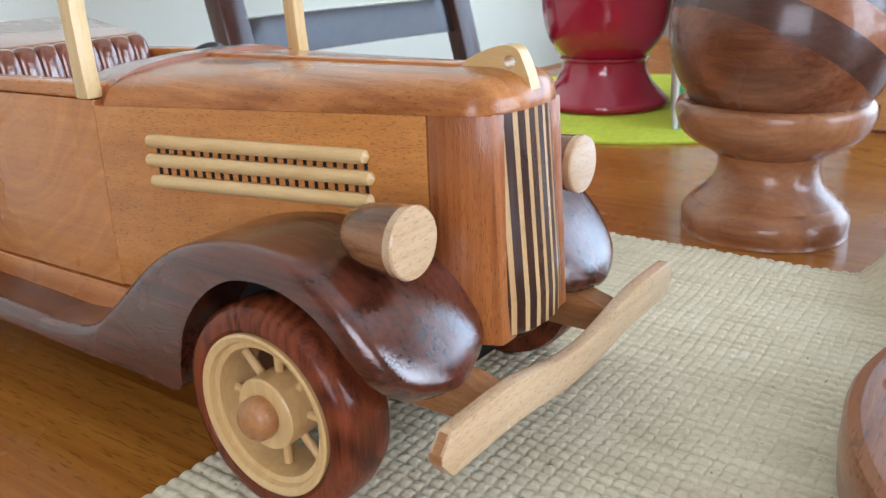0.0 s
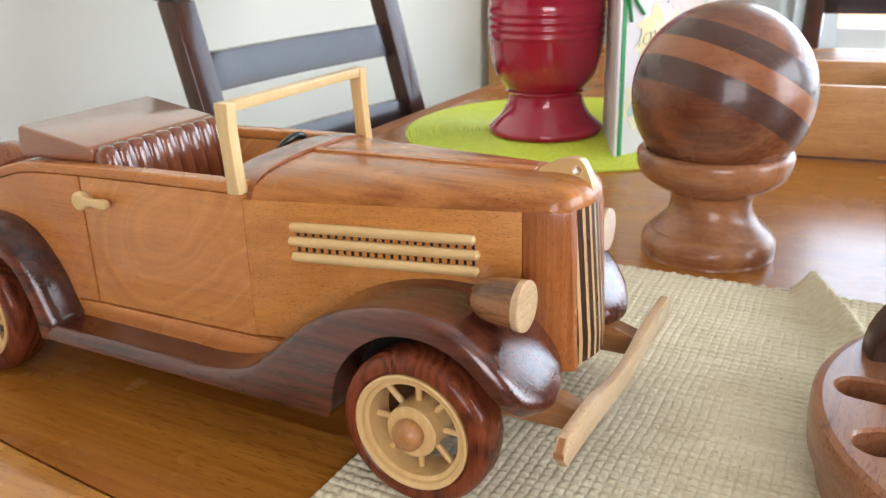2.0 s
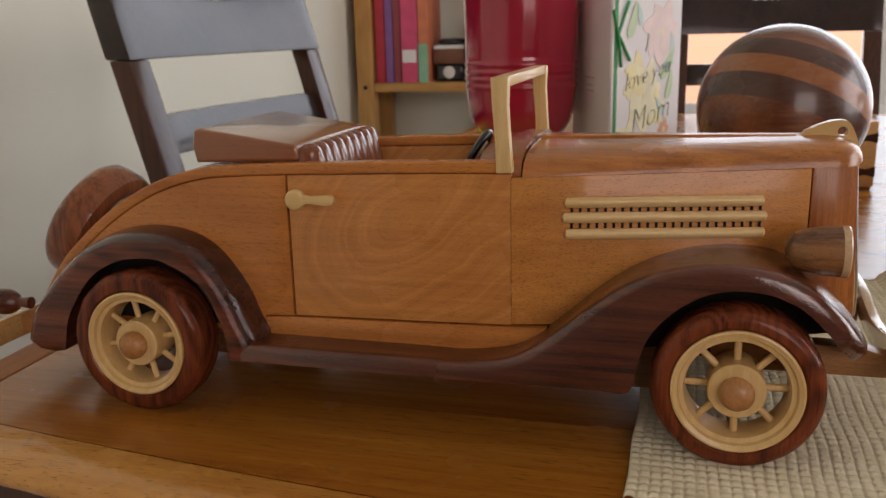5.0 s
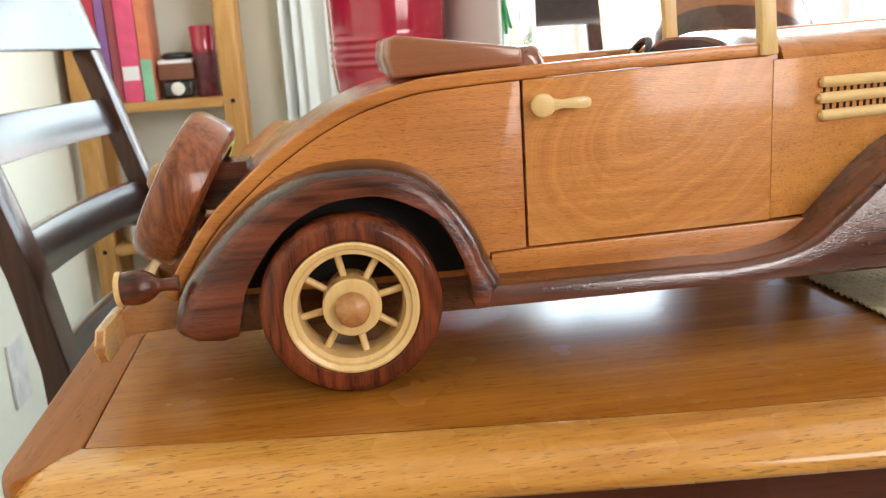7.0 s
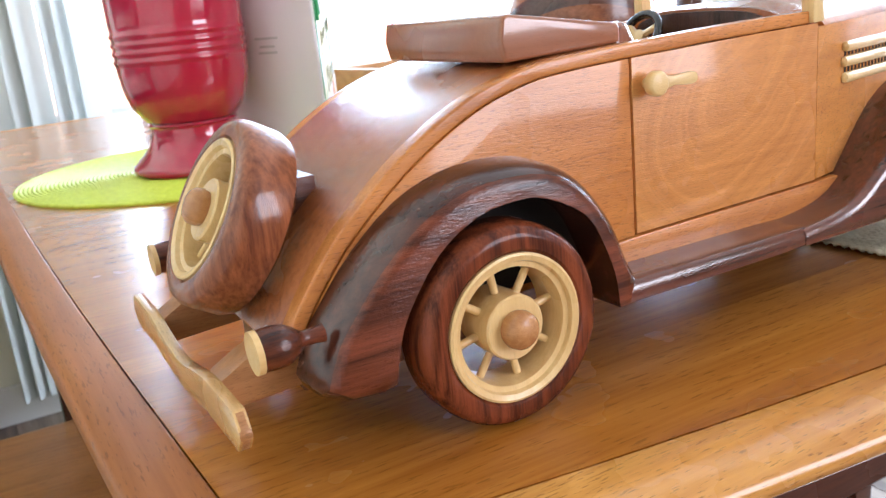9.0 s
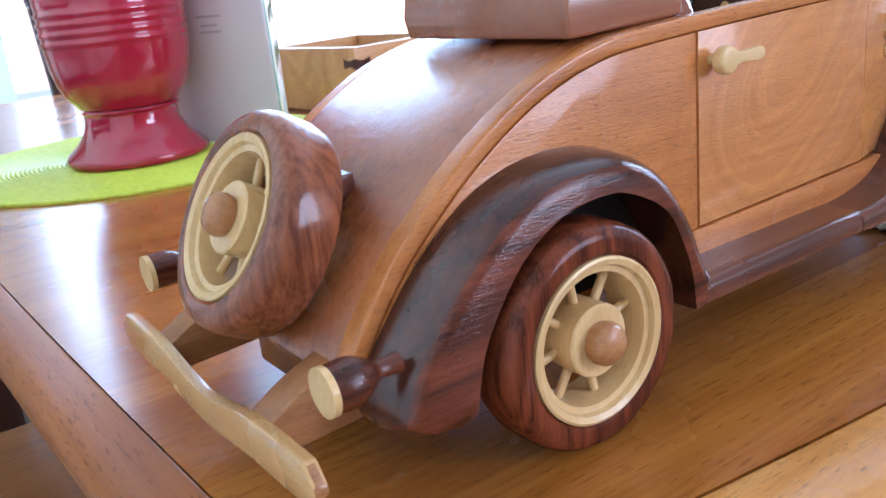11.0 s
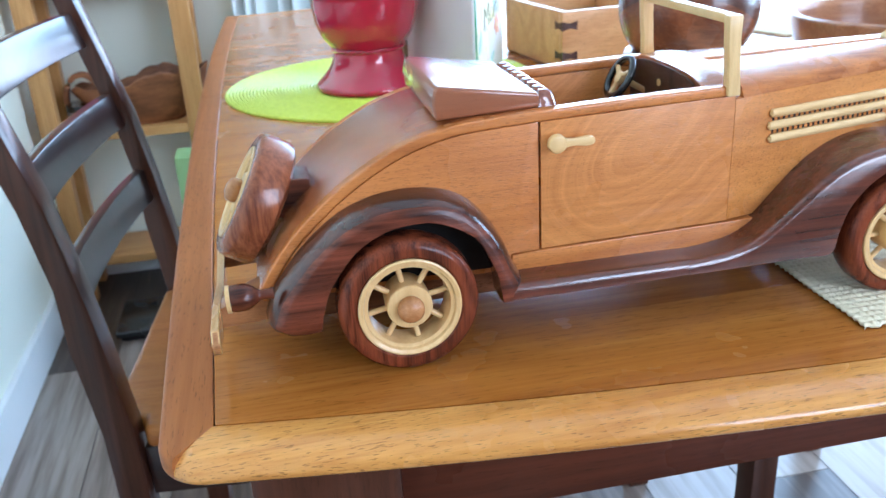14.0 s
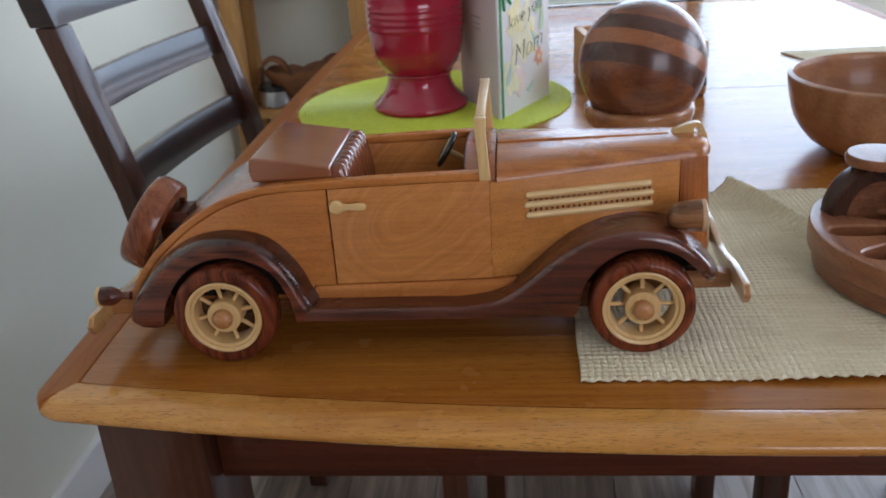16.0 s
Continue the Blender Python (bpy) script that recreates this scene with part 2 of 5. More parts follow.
TABLE_TOP = wood("table_top_wood", (0.480, 0.180, 0.028), (0.290, 0.088, 0.011), "x", 1.5, 0.26, 0.40, 0.3, 0.65, 0.05, relief=0.06, sheen=0.17, patchy=0.12, spec=0.2)
TABLE_RIM = wood("table_rim_wood", (0.69, 0.330, 0.078), (0.47, 0.180, 0.034), "x", 1.05, 0.26, 0.55, 0.3, 1.0, 0.04, relief=0.12, sheen=0.09)
TABLE_RIM_Y = wood("table_rim_wood_long", (0.41, 0.145, 0.038), (0.29, 0.094, 0.022), "y", 1.4, 0.42, 0.08, 0.2, 0.7, 0.02, relief=0.06, sheen=0.35, patchy=0.12, spec=0.15)
DARK_STAIN = wood("dark_stained_wood", (0.088, 0.030, 0.015), (0.034, 0.011, 0.006), "z", 2.0, 0.30, 0.6, 0.3, 0.4, spec=0.12, relief=0.06, sheen=0.15, patchy=0.10)
DARK_STAIN_X = wood("dark_stained_board", (0.034, 0.014, 0.010), (0.014, 0.006, 0.005), "x", 2.0, 0.32, 0.75, 0.3, 0.4, spec=0.15, relief=0.05, sheen=0.16, patchy=0.10)
APRON_WOOD = wood("apron_wood", (0.105, 0.028, 0.013), (0.045, 0.012, 0.006), "x", 2.0, 0.30, 0.30, 0.3, 0.4, spec=0.1, relief=0.08)
SEAT_WOOD = wood("seat_wood", (0.42, 0.165, 0.036), (0.29, 0.100, 0.020), "x", 2.0, 0.34, 0.18, 0.4, 0.6, spec=0.2)
PINE = wood("pine", (0.62, 0.33, 0.115), (0.46, 0.205, 0.060), "z", 1.8, 0.45, 0.1, 0.6, 0.3)
PINE_X = wood("pine_board", (0.62, 0.33, 0.115), (0.46, 0.205, 0.060), "x", 1.8, 0.45, 0.1, 0.6, 0.3)
OAK_BOX = wood("box_wood", (0.66, 0.36, 0.145), (0.50, 0.235, 0.080), "x", 1.2, 0.42, 0.15, 0.8, 0.5)
TURNED = wood("turned_walnut", (0.43, 0.182, 0.079), (0.25, 0.092, 0.037), "x", 1.0, 0.26, 0.5, 0.9, 0.7)
BALL_MID = wood("ball_walnut", (0.30, 0.102, 0.044), (0.13, 0.038, 0.017), "x", 1.0, 0.24, 0.5, 1.2, 0.7, 0.12)
BALL_LIGHT = wood("ball_cherry", (0.38, 0.138, 0.055), (0.25, 0.082, 0.032), "x", 1.0, 0.24, 0.5, 0.4, 0.5)
BALL_DARK = wood("ball_wenge", (0.105, 0.044, 0.030), (0.050, 0.021, 0.015), "x", 1.0, 0.24, 0.5, 0.4, 0.5)
BOWL_WOOD = wood("bowl_wood", (0.46, 0.220, 0.108), (0.30, 0.125, 0.056), "x", 1.8, 0.36, 0.3, 0.8, 0.5)
TRAY_WOOD = wood("tray_wood", (0.35, 0.138, 0.062), (0.20, 0.072, 0.031), "y", 1.2, 0.36, 0.35, 0.5, 0.8)
RUSTIC = wood("rustic_wood", (0.30, 0.110, 0.040), (0.11, 0.036, 0.014), "x", 1.6, 0.5, 0.1, 0.9, 0.7)

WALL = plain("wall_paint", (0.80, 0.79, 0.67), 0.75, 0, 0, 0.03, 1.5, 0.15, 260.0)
# made-up brown for walls out of view, swallows bounced light to deepen shadows
WALL_BOUNCE_CUT = plain("bounce_cutting_brown", (0.30, 0.25, 0.20), 0.75, 0, 0, 0.05, 1.5, 0.15, 260.0)
WHITE = plain("white_paint", (0.80, 0.80, 0.78), 0.45, 0, 0, 0.03, 3.0, 0.05)
CEILING = plain("ceiling_paint", (0.70, 0.69, 0.66), 0.85, 0, 0, 0.03, 1.5, 0.2)
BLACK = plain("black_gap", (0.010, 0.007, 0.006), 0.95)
BLACK_GLOSS = plain("black_plastic", (0.015, 0.015, 0.016), 0.25, 0, 0.3)
RED_GLAZE = plain("red_glaze", (0.42, 0.010, 0.040), 0.10, 0, 0.8, 0.10, 14.0, 0.04, 90.0)
STEEL = plain("brushed_steel", (0.55, 0.55, 0.56), 0.3, 1.0)
PAPER = plain("card_paper", (0.80, 0.78, 0.78), 0.55, 0, 0, 0.02, 20.0, 0.05)
PAPER_EDGE = plain("card_back", (0.74, 0.70, 0.74), 0.55, 0, 0, 0.02, 20.0, 0.05)
RIBBON = plain("green_ribbon", (0.010, 0.30, 0.100), 0.4)
INK = plain("olive_ink", (0.17, 0.18, 0.08), 0.6)
WASH = plain("pale_yellow_wash", (0.87, 0.83, 0.60), 0.6)
PINK = plain("pale_pink_print", (0.84, 0.70, 0.67), 0.6)
YELLOW = plain("yellow_print", (0.86, 0.78, 0.45), 0.6)
LEAF = plain("leaf_green_print", (0.50, 0.66, 0.43), 0.6)
TEAL = plain("teal_print", (0.52, 0.70, 0.66), 0.6)
PEACH = plain("peach_print", (0.82, 0.40, 0.28), 0.6)
PRINT_GREY = plain("grey_print", (0.50, 0.50, 0.52), 0.6)
GREEN_BAG = plain("pale_green_board", (0.31, 0.48, 0.20), 0.6)
BLIND = plain("blind_fabric", (0.60, 0.63, 0.60), 0.6, 0, 0, 0.03, 6.0)
PLATE = plain("ivory_plastic", (0.76, 0.75, 0.72), 0.35)
SMOKE = plain("smoked_bottle", (0.10, 0.085, 0.060), 0.15, 0, 0.5)


def mat_cloth():
    m = material("woven_cotton", (0.6, 0.55, 0.42), 0.9)
    n = Nodes(m)
    vec = n.node("TexCoord").outputs["Object"]
    a = n.node("TexNoise", Vector=vec, Scale=35.0, Detail=4.0).outputs[0]
    b = n.node("TexNoise", Vector=n.node("Mapping", Vector=vec, Scale=(30.0, 900.0, 300.0)).outputs[0], Scale=1.0, Detail=3.0).outputs[0]
    c = n.node("TexNoise", Vector=vec, Scale=420.0, Detail=1.0).outputs[0]
    col = n.ramp(n.math("MULTIPLY_ADD", b, 0.6, n.math("MULTIPLY", a, 0.4)), [(0.3, (0.65, 0.56, 0.37)), (0.55, (0.80, 0.72, 0.52)), (0.75, (0.88, 0.82, 0.65))])
    col = n.mix(1.0, col, n.ramp(c, [(0.20, (0.50, 0.43, 0.33)), (0.27, (1, 1, 1))]), "MULTIPLY")
    n.link(col, n.b.inputs["Base Color"])
    n.bump(n.node("TexNoise", Vector=vec, Scale=2600.0, Detail=2.0).outputs[0], 0.5, 0.0006)
    return m


def placemat_vinyl():
    m = material("lime_vinyl", (0.5, 0.7, 0.05), 0.5)
    n = Nodes(m)
    vec = n.node("TexCoord").outputs["Object"]
    a = n.node("TexNoise", Vector=vec, Scale=240.0, Detail=2.0).outputs[0]
    n.link(n.ramp(a, [(0.3, (0.52, 0.62, 0.045)), (0.7, (0.66, 0.76, 0.085))]), n.b.inputs["Base Color"])
    n.bump(a, 0.08, 0.0004)
    return m


def plank_floor():
    m = material("vinyl_plank", (0.4, 0.35, 0.3), 0.34, 0, 0.0)
    n = Nodes(m)
    rand = n.node("ObjectInfo").outputs["Random"]
    vec = n.node("TexCoord").outputs["Object"]
    mp = n.node("Mapping", Vector=vec, Scale=(40.0, 2.5, 1.0)).outputs[0]
    a = n.node("TexNoise", Vector=mp, Scale=1.0, Detail=4.0, Roughness=0.6).outputs[0]
    col = n.ramp(n.math("ADD", a, n.math("MULTIPLY_ADD", rand, 0.45, -0.22)), [(0.30, (0.065, 0.042, 0.030)), (0.5, (0.165, 0.118, 0.090)), (0.72, (0.32, 0.255, 0.210))])
    n.link(col, n.b.inputs["Base Color"])
    n.bump(a, 0.15, 0.001)
    return m


CLOTH, LIME, PLANK = mat_cloth(), placemat_vinyl(), plank_floor()
FLOOR_GAP = plain("floor_gap", (0.06, 0.05, 0.045), 0.8)


def outdoors():
    """Bright hazy garden: pale sky above a peach coloured deck."""
    m = glow("bright_outdoors", (0.90, 0.96, 1.0), 2.8)
    t = m.node_tree
    n = Nodes(m)
    tc = n.node("TexCoord").outputs["Object"]
    z = n.node("SeparateXYZ", Vector=tc).outputs["Z"]
    cloud = n.node("TexNoise", Vector=tc, Scale=1.6, Detail=3.0).outputs[0]
    h = n.math("ADD", n.math("MULTIPLY_ADD", z, 0.5, 0.25), n.math("MULTIPLY_ADD", cloud, 0.10, -0.05))
    col = n.ramp(h, [(0.30, (0.58, 0.34, 0.22)), (0.70, (0.74, 0.52, 0.39)), (0.76, (0.60, 0.76, 0.68)), (0.90, (0.70, 0.87, 1.0))])
    t.links.new(col, next(x for x in t.nodes if x.type == "EMISSION").inputs[0])
    return m


OUTSIDE = outdoors()


# ---------------------------------------------------------------- building helpers
ORIGIN = {}


def thing(name, x, y, z, label, category, group=""):
    ob = new(name)
    ob.empty_display_size = 0.05
    ob.location = W(x, y, z)
    ORIGIN[ob] = W(x, y, z)
    return tagged(ob, label, category, group)


def part(name, bm, mat, parent=None, label="", bevel=0.0, segs=2, angle=38, kind="", category=""):
    """Links a bmesh, drawn in plan units, as one mesh object under a thing or a part."""
    bmesh.ops.remove_doubles(bm, verts=bm.verts, dist=1e-5)
    bmesh.ops.recalc_face_normals(bm, faces=bm.faces)
    if bevel:
        sharp = [e for e in bm.edges if len(e.link_faces) == 2 and e.calc_face_angle(0) > radians(35)]
        bmesh.ops.bevel(bm, geom=sharp, offset=bevel, segments=segs, profile=0.6, affect="EDGES", clamp_overlap=True)
    origin = ORIGIN.get(parent, Vector())
    for v in bm.verts:
        v.co = W(*v.co) - origin
    me = bpy.data.meshes.new(name)
    bm.to_mesh(me)
    bm.free()
    me.materials.append(mat)
    me.polygons.foreach_set("use_smooth", [True] * len(me.polygons))
    me.set_sharp_from_angle(angle=radians(angle))
    ob = new(name, me)
    if parent is not None:
        ob.parent = parent
        ORIGIN[ob] = origin
    tagged(ob, label, category, "", kind)
    return ob


def box(x0, x1, y0, y1, z0, z1, bm=None):
    bm = bm or bmesh.new()
    v = [bm.verts.new((x, y, z)) for x in (x0, x1) for y in (y0, y1) for z in (z0, z1)]
    for q in ((0, 1, 3, 2), (4, 6, 7, 5), (0, 4, 5, 1), (2, 3, 7, 6), (0, 2, 6, 4), (1, 5, 7, 3)):
        bm.faces.new([v[i] for i in q])
    return bm


def prism(poly, axis, a, b, bm=None):
    """A closed outline drawn across an axis ('x': (y, z), 'y': (x, z), 'z': (x, y)), drawn out from a to b."""
    bm = bm or bmesh.new()

    def at(p, h):
        return {"x": (h, p[0], p[1]), "y": (p[0], h, p[1]), "z": (p[0], p[1], h)}[axis]

    lo = [bm.verts.new(at(p, a)) for p in poly]
    hi = [bm.verts.new(at(p, b)) for p in poly]
    n = len(poly)
    bm.faces.new(lo)
    bm.faces.new(list(reversed(hi)))
    for i in range(n):
        j = (i + 1) % n
        bm.faces.new((lo[i], hi[i], hi[j], lo[j]))
    return bm


def smooth_line(pts, steps=4, closed=False):
    """Catmull-Rom through the points."""
    out = []
    n = len(pts)
    rng = range(n if closed else n - 1)
    for i in rng:
        p = [pts[(i + k) % n] if closed else pts[min(max(i + k, 0), n - 1)] for k in (-1, 0, 1, 2)]
        for s in range(steps):
            t = s / steps
            out.append(tuple(0.5 * (2 * p[1][d] + (p[2][d] - p[0][d]) * t + (2 * p[0][d] - 5 * p[1][d] + 4 * p[2][d] - p[3][d]) * t * t
                                    + (3 * p[1][d] - p[0][d] - 3 * p[2][d] + p[3][d]) * t ** 3) for d in range(len(pts[0]))))
    if not closed:
        out.append(tuple(pts[-1]))
    return out


def lathe(profile, centre, axis=(0, 0, 1), segs=48, bm=None):
    """A profile of (radius, distance along the axis) turned round the axis through centre."""
    bm = bm or bmesh.new()
    turn = Vector(axis).normalized().to_track_quat("Z", "Y").to_matrix()
    c = Vector(centre)
    rings = []
    for r, h in profile:
        if r < 1e-6:
            rings.append([bm.verts.new(c + turn @ Vector((0, 0, h)))])
        else:
            rings.append([bm.verts.new(c + turn @ Vector((r * math.cos(2 * math.pi * k / segs), r * math.sin(2 * math.pi * k / segs), h))) for k in range(segs)])
    for a, b in zip(rings, rings[1:]):
        for k in range(segs):
            j = (k + 1) % segs
            q = ([a[k], a[j]] if len(a) > 1 else [a[0]]) + ([b[j], b[k]] if len(b) > 1 else [b[0]])
            if len(q) > 2:
                bm.faces.new(q)
    return bm


def rod(a, b, r, r2=None, segs=14, bm=None):
    a, b = Vector(a), Vector(b)
    h = (b - a).length
    r2 = r if r2 is None else r2
    return lathe([(0, 0), (r, 0), (r2, h), (0, h)], a, b - a, segs, bm)


def ring(centre, axis, big, small, segs=40, bm=None):
    pr = [(big + small * math.cos(2 * math.pi * k / 12), small * math.sin(2 * math.pi * k / 12)) for k in range(13)]
    return lathe(pr, centre, axis, segs, bm)


def sweep(pts, width, height, bm=None):
    """A rectangular bar along points in plan units; width across, height up."""
    bm = bm or bmesh.new()
    secs = []
    for i, p in enumerate(pts):
        d = (Vector(pts[min(i + 1, len(pts) - 1)]) - Vector(pts[max(i - 1, 0)])).normalized()
        up = Vector((0, 0, 1)) if abs(d.z) < 0.8 else Vector((1, 0, 0))
        side = d.cross(up).normalized()
        up = side.cross(d).normalized()
        c = Vector(p)
        secs.append([bm.verts.new(c + side * a * width / 2 + up * b * height / 2) for a, b in ((-1, -1), (1, -1), (1, 1), (-1, 1))])
    for a, b in zip(secs, secs[1:]):
        for k in range(4):
            bm.faces.new((a[k], a[(k + 1) % 4], b[(k + 1) % 4], b[k]))
    bm.faces.new(secs[0])
    bm.faces.new(list(reversed(secs[-1])))
    return bm


def structure(name, bm, mat, label="", bevel=0.0):
    ob = part(name, bm, mat, None, label, bevel, kind="structure")
    return ob

# ---------------------------------------------------------------- the room
XL, XR, YF, YB, ZC = -6.9, 26.0, -26.0, 22.3, 18.9
T = 1.3   # wall thickness


def wall_with_opening(name, axis, at, out, a0, a1, o0, o1, z0, z1, paint=WALL):
    """A wall across an axis with one rectangular opening o0..o1, z0..z1."""
    bm = bmesh.new()

    def piece(u0, u1, w0, w1):
        lo, hi = sorted((at, at + out))
        if axis == "y":
            box(u0, u1, lo, hi, w0, w1, bm)
        else:
            box(lo, hi, u0, u1, w0, w1, bm)

    piece(a0, o0, FLOOR, ZC)
    piece(o1, a1, FLOOR, ZC)
    piece(o0, o1, FLOOR, z0)
    piece(o0, o1, z1, ZC)
    return structure(name, bm, paint)


def window(name, axis, at, o0, o1, z0, z1, bars):
    w = thing(name, *((0.5 * (o0 + o1), at, z0) if axis == "y" else (at, 0.5 * (o0 + o1), z0)), "white framed window with bright daylight outside", "window")
    tagged(w, kind="structure")

    def bar(u0, u1, w0, w1, nm="window_frame"):
        bm = box(u0, u1, at + 0.3, at + 0.8, w0, w1) if axis == "y" else box(at + 0.3, at + 0.8, u0, u1, w0, w1)
        part(nm, bm, WHITE, w, "", 0.05)

    bar(o0, o0 + 0.5, z0, z1)
    bar(o1 - 0.5, o1, z0, z1)
    bar(o0 + 0.5, o1 - 0.5, z0, z0 + 0.5)
    bar(o0 + 0.5, o1 - 0.5, z1 - 0.5, z1)
    for b in bars:
        bar(b - 0.3, b + 0.3, z0 + 0.5, z1 - 0.5, "mullion")
    return w


structure("wall_left", box(XL - T, XL, YF - T, YB + T, FLOOR, ZC), WALL)
wall_with_opening("wall_back", "y", YB, T, XL, XR, -0.5, 25.0, -1.0, 12.0)
# front and right walls are unseen; their brown only cuts the room's bounce
wall_with_opening("wall_front", "y", YF, -T, XL, XR, 9.0, 25.0, 1.0, 15.7, WALL_BOUNCE_CUT)
wall_with_opening("wall_right", "x", XR, T, YF - T, YB + T, -1.0, 15.0, -1.0, 13.0, WALL_BOUNCE_CUT)
structure("ceiling", box(XL - T, XR + T, YF - T, YB + T, ZC, ZC + 1), CEILING)
window("window_1", "y", YB, -0.5, 25.0, -1.0, 12.0, (7.6, 16.2))
window("window_2", "y", YF - 1.1, 9.0, 25.0, 1.0, 15.7, (17.0,))
window("window_3", "x", XR, -1.0, 15.0, -1.0, 13.0, (7.0,))
structure("backdrop", box(-16, 52, YB + 14, YB + 14.2, -14, 26), OUTSIDE)
structure("baseboard", box(XL, XL + 0.16, YF, YB, FLOOR, FLOOR + 1.05), WHITE, "", 0.03)
structure("baseboard_back", box(XL + 0.17, XR - 0.01, YB - 0.16, YB, FLOOR, FLOOR + 1.05), WHITE, "", 0.03)

floor = structure("floor", box(XL - T, XR + T, YF - T, YB + T, FLOOR - 1, FLOOR - 0.02), FLOOR_GAP)

# ---------------------------------------------------------------- the table
table = thing("dining_table", 3.7, 7.0, FLOOR, "honey coloured wooden dining table with a lighter rim and dark legs", "table")
TX0, TX1, TXC = -0.985, 8.385, 3.7


def near_line(x):
    return -0.55 + 0.0168 * (x - TXC) ** 2


def far_line(x):
    return 2 * 7.0 - near_line(x)


def end_line(y):
    """The bowed end of the boards."""
    return -1.13 + 0.145 * ((y - 7) / 7.17) ** 2


def other_end(y):
    return 2 * TXC - end_line(y)


xs = [TX0 + (TX1 - TX0) * k / 40 for k in range(41)]
# the two halves of the top, boards side by side, with a fine seam between the halves
for half in range(2):
    y_lo, y_hi = (-1.0, 6.99) if half == 0 else (7.01, 15.0)
    k = 0
    y = y_lo
    widths = [1.35, 1.1, 1.25, 0.95, 1.3, 1.15, 1.2]
    while y < y_hi - 1e-6:
        y2 = min(y + widths[k % 7], y_hi)
        if y_hi - y2 < 0.35:
            y2 = y_hi
        lo = [(x, max(y, near_line(x) + 0.012)) for x in xs]
        hi = [(x, min(y2, far_line(x) - 0.012)) for x in xs]
        lo = [(x, min(a, b[1] - 0.001)) for (x, a), b in zip(lo, hi)]
        ends = [lo[0][1] + (hi[0][1] - lo[0][1]) * i / 6 for i in range(7)]
        lo, hi = lo[1:-1], hi[1:-1]
        if ends[-1] - ends[0] > 0.01:
            lo = lo + [(other_end(e) - 0.004, e) for e in ends]
            hi = [(end_line(e) + 0.004, e) for e in ends] + hi
        part("board", prism(lo + hi[::-1], "z", -0.13, 0.0), TABLE_TOP, table, "", 0.0)
        y = y2
        k += 1


RIM_W, RIM_R = 0.285, 0.25


def corner(angles):
    """The rounded outside of the corner, from the end (0 degrees) to the near side (90 degrees)."""
    x0, yl = -1.235, near_line(TX0)
    return [(x0 + RIM_R - RIM_R * math.cos(radians(a)), yl - (RIM_W - RIM_R + RIM_R * math.sin(radians(a)))) for a in angles]


def flipped(pts, over_x, over_y):
    return [(2 * TXC - x if over_x else x, 14.0 - y if over_y else y) for x, y in pts]


RIM_SECTION = [(0.0, -0.006), (0.02, 0.005), (0.05, 0.007), (0.45, 0.003), (0.72, -0.010), (0.80, -0.019), (0.82, -0.024), (0.94, -0.042), (0.985, -0.062), (1.0, -0.082), (0.985, -0.104), (0.94, -0.120), (0.90, -0.122), (0.0, -0.122)]


RIM_END = [(0.0, -0.001), (0.015, 0.003), (0.05, 0.004), (0.60, 0.003), (0.90, 0.001), (0.955, -0.004), (0.985, -0.016), (0.998, -0.036), (1.0, -0.082), (0.985, -0.104), (0.94, -0.120), (0.90, -0.122), (0.5, -0.122), (0.0, -0.122)]


def rim_bar(inner, outer, mat, label, section=RIM_SECTION):
    """A bar between two lines of the plan, its top sloping to a softly creased edge."""
    bm = bmesh.new()
    rings = [[bm.verts.new((a[0] + (b[0] - a[0]) * f, a[1] + (b[1] - a[1]) * f, z)) for f, z in section] for a, b in zip(inner, outer)]
    n = len(section)
    for p_, q_ in zip(rings, rings[1:]):
        for i in range(n):
            j = (i + 1) % n
            bm.faces.new((p_[i], p_[j], q_[j], q_[i]))
    bm.faces.new(rings[0])
    bm.faces.new(list(reversed(rings[-1])))
    part("rim", bm, mat, table, label, angle=42)


# the rim's long and end pieces meet in mitres at the corners
A0 = (TX0, near_line(TX0))
for far in (False, True):
    bend = corner((45, 56, 68, 80))
    inner = [A0] * 4 + [(x, near_line(x)) for x in xs[2:-2]] + flipped([A0] * 4, True, False)
    outer = bend + [(x, near_line(x) - RIM_W) for x in xs[2:-2]] + flipped(bend, True, False)[::-1]
    rim_bar(flipped(inner, False, far), flipped(outer, False, far), TABLE_RIM, "light honey wood rim")
for other in (False, True):
    for far in (False, True):
        ys_ = [near_line(TX0) + 0.12 + (6.996 - near_line(TX0) - 0.12) * i / 24 for i in range(25)]
        bend = corner((45, 32, 20, 8))
        inner = [(A0[0] - 0.003, A0[1])] * 4 + [(end_line(y) - 0.003, y) for y in ys_]
        outer = bend + [(end_line(y) - 0.250, y) for y in ys_]
        rim_bar(flipped(inner, other, far), flipped(outer, other, far), TABLE_RIM_Y, "reddish honey wood end rim", RIM_END)
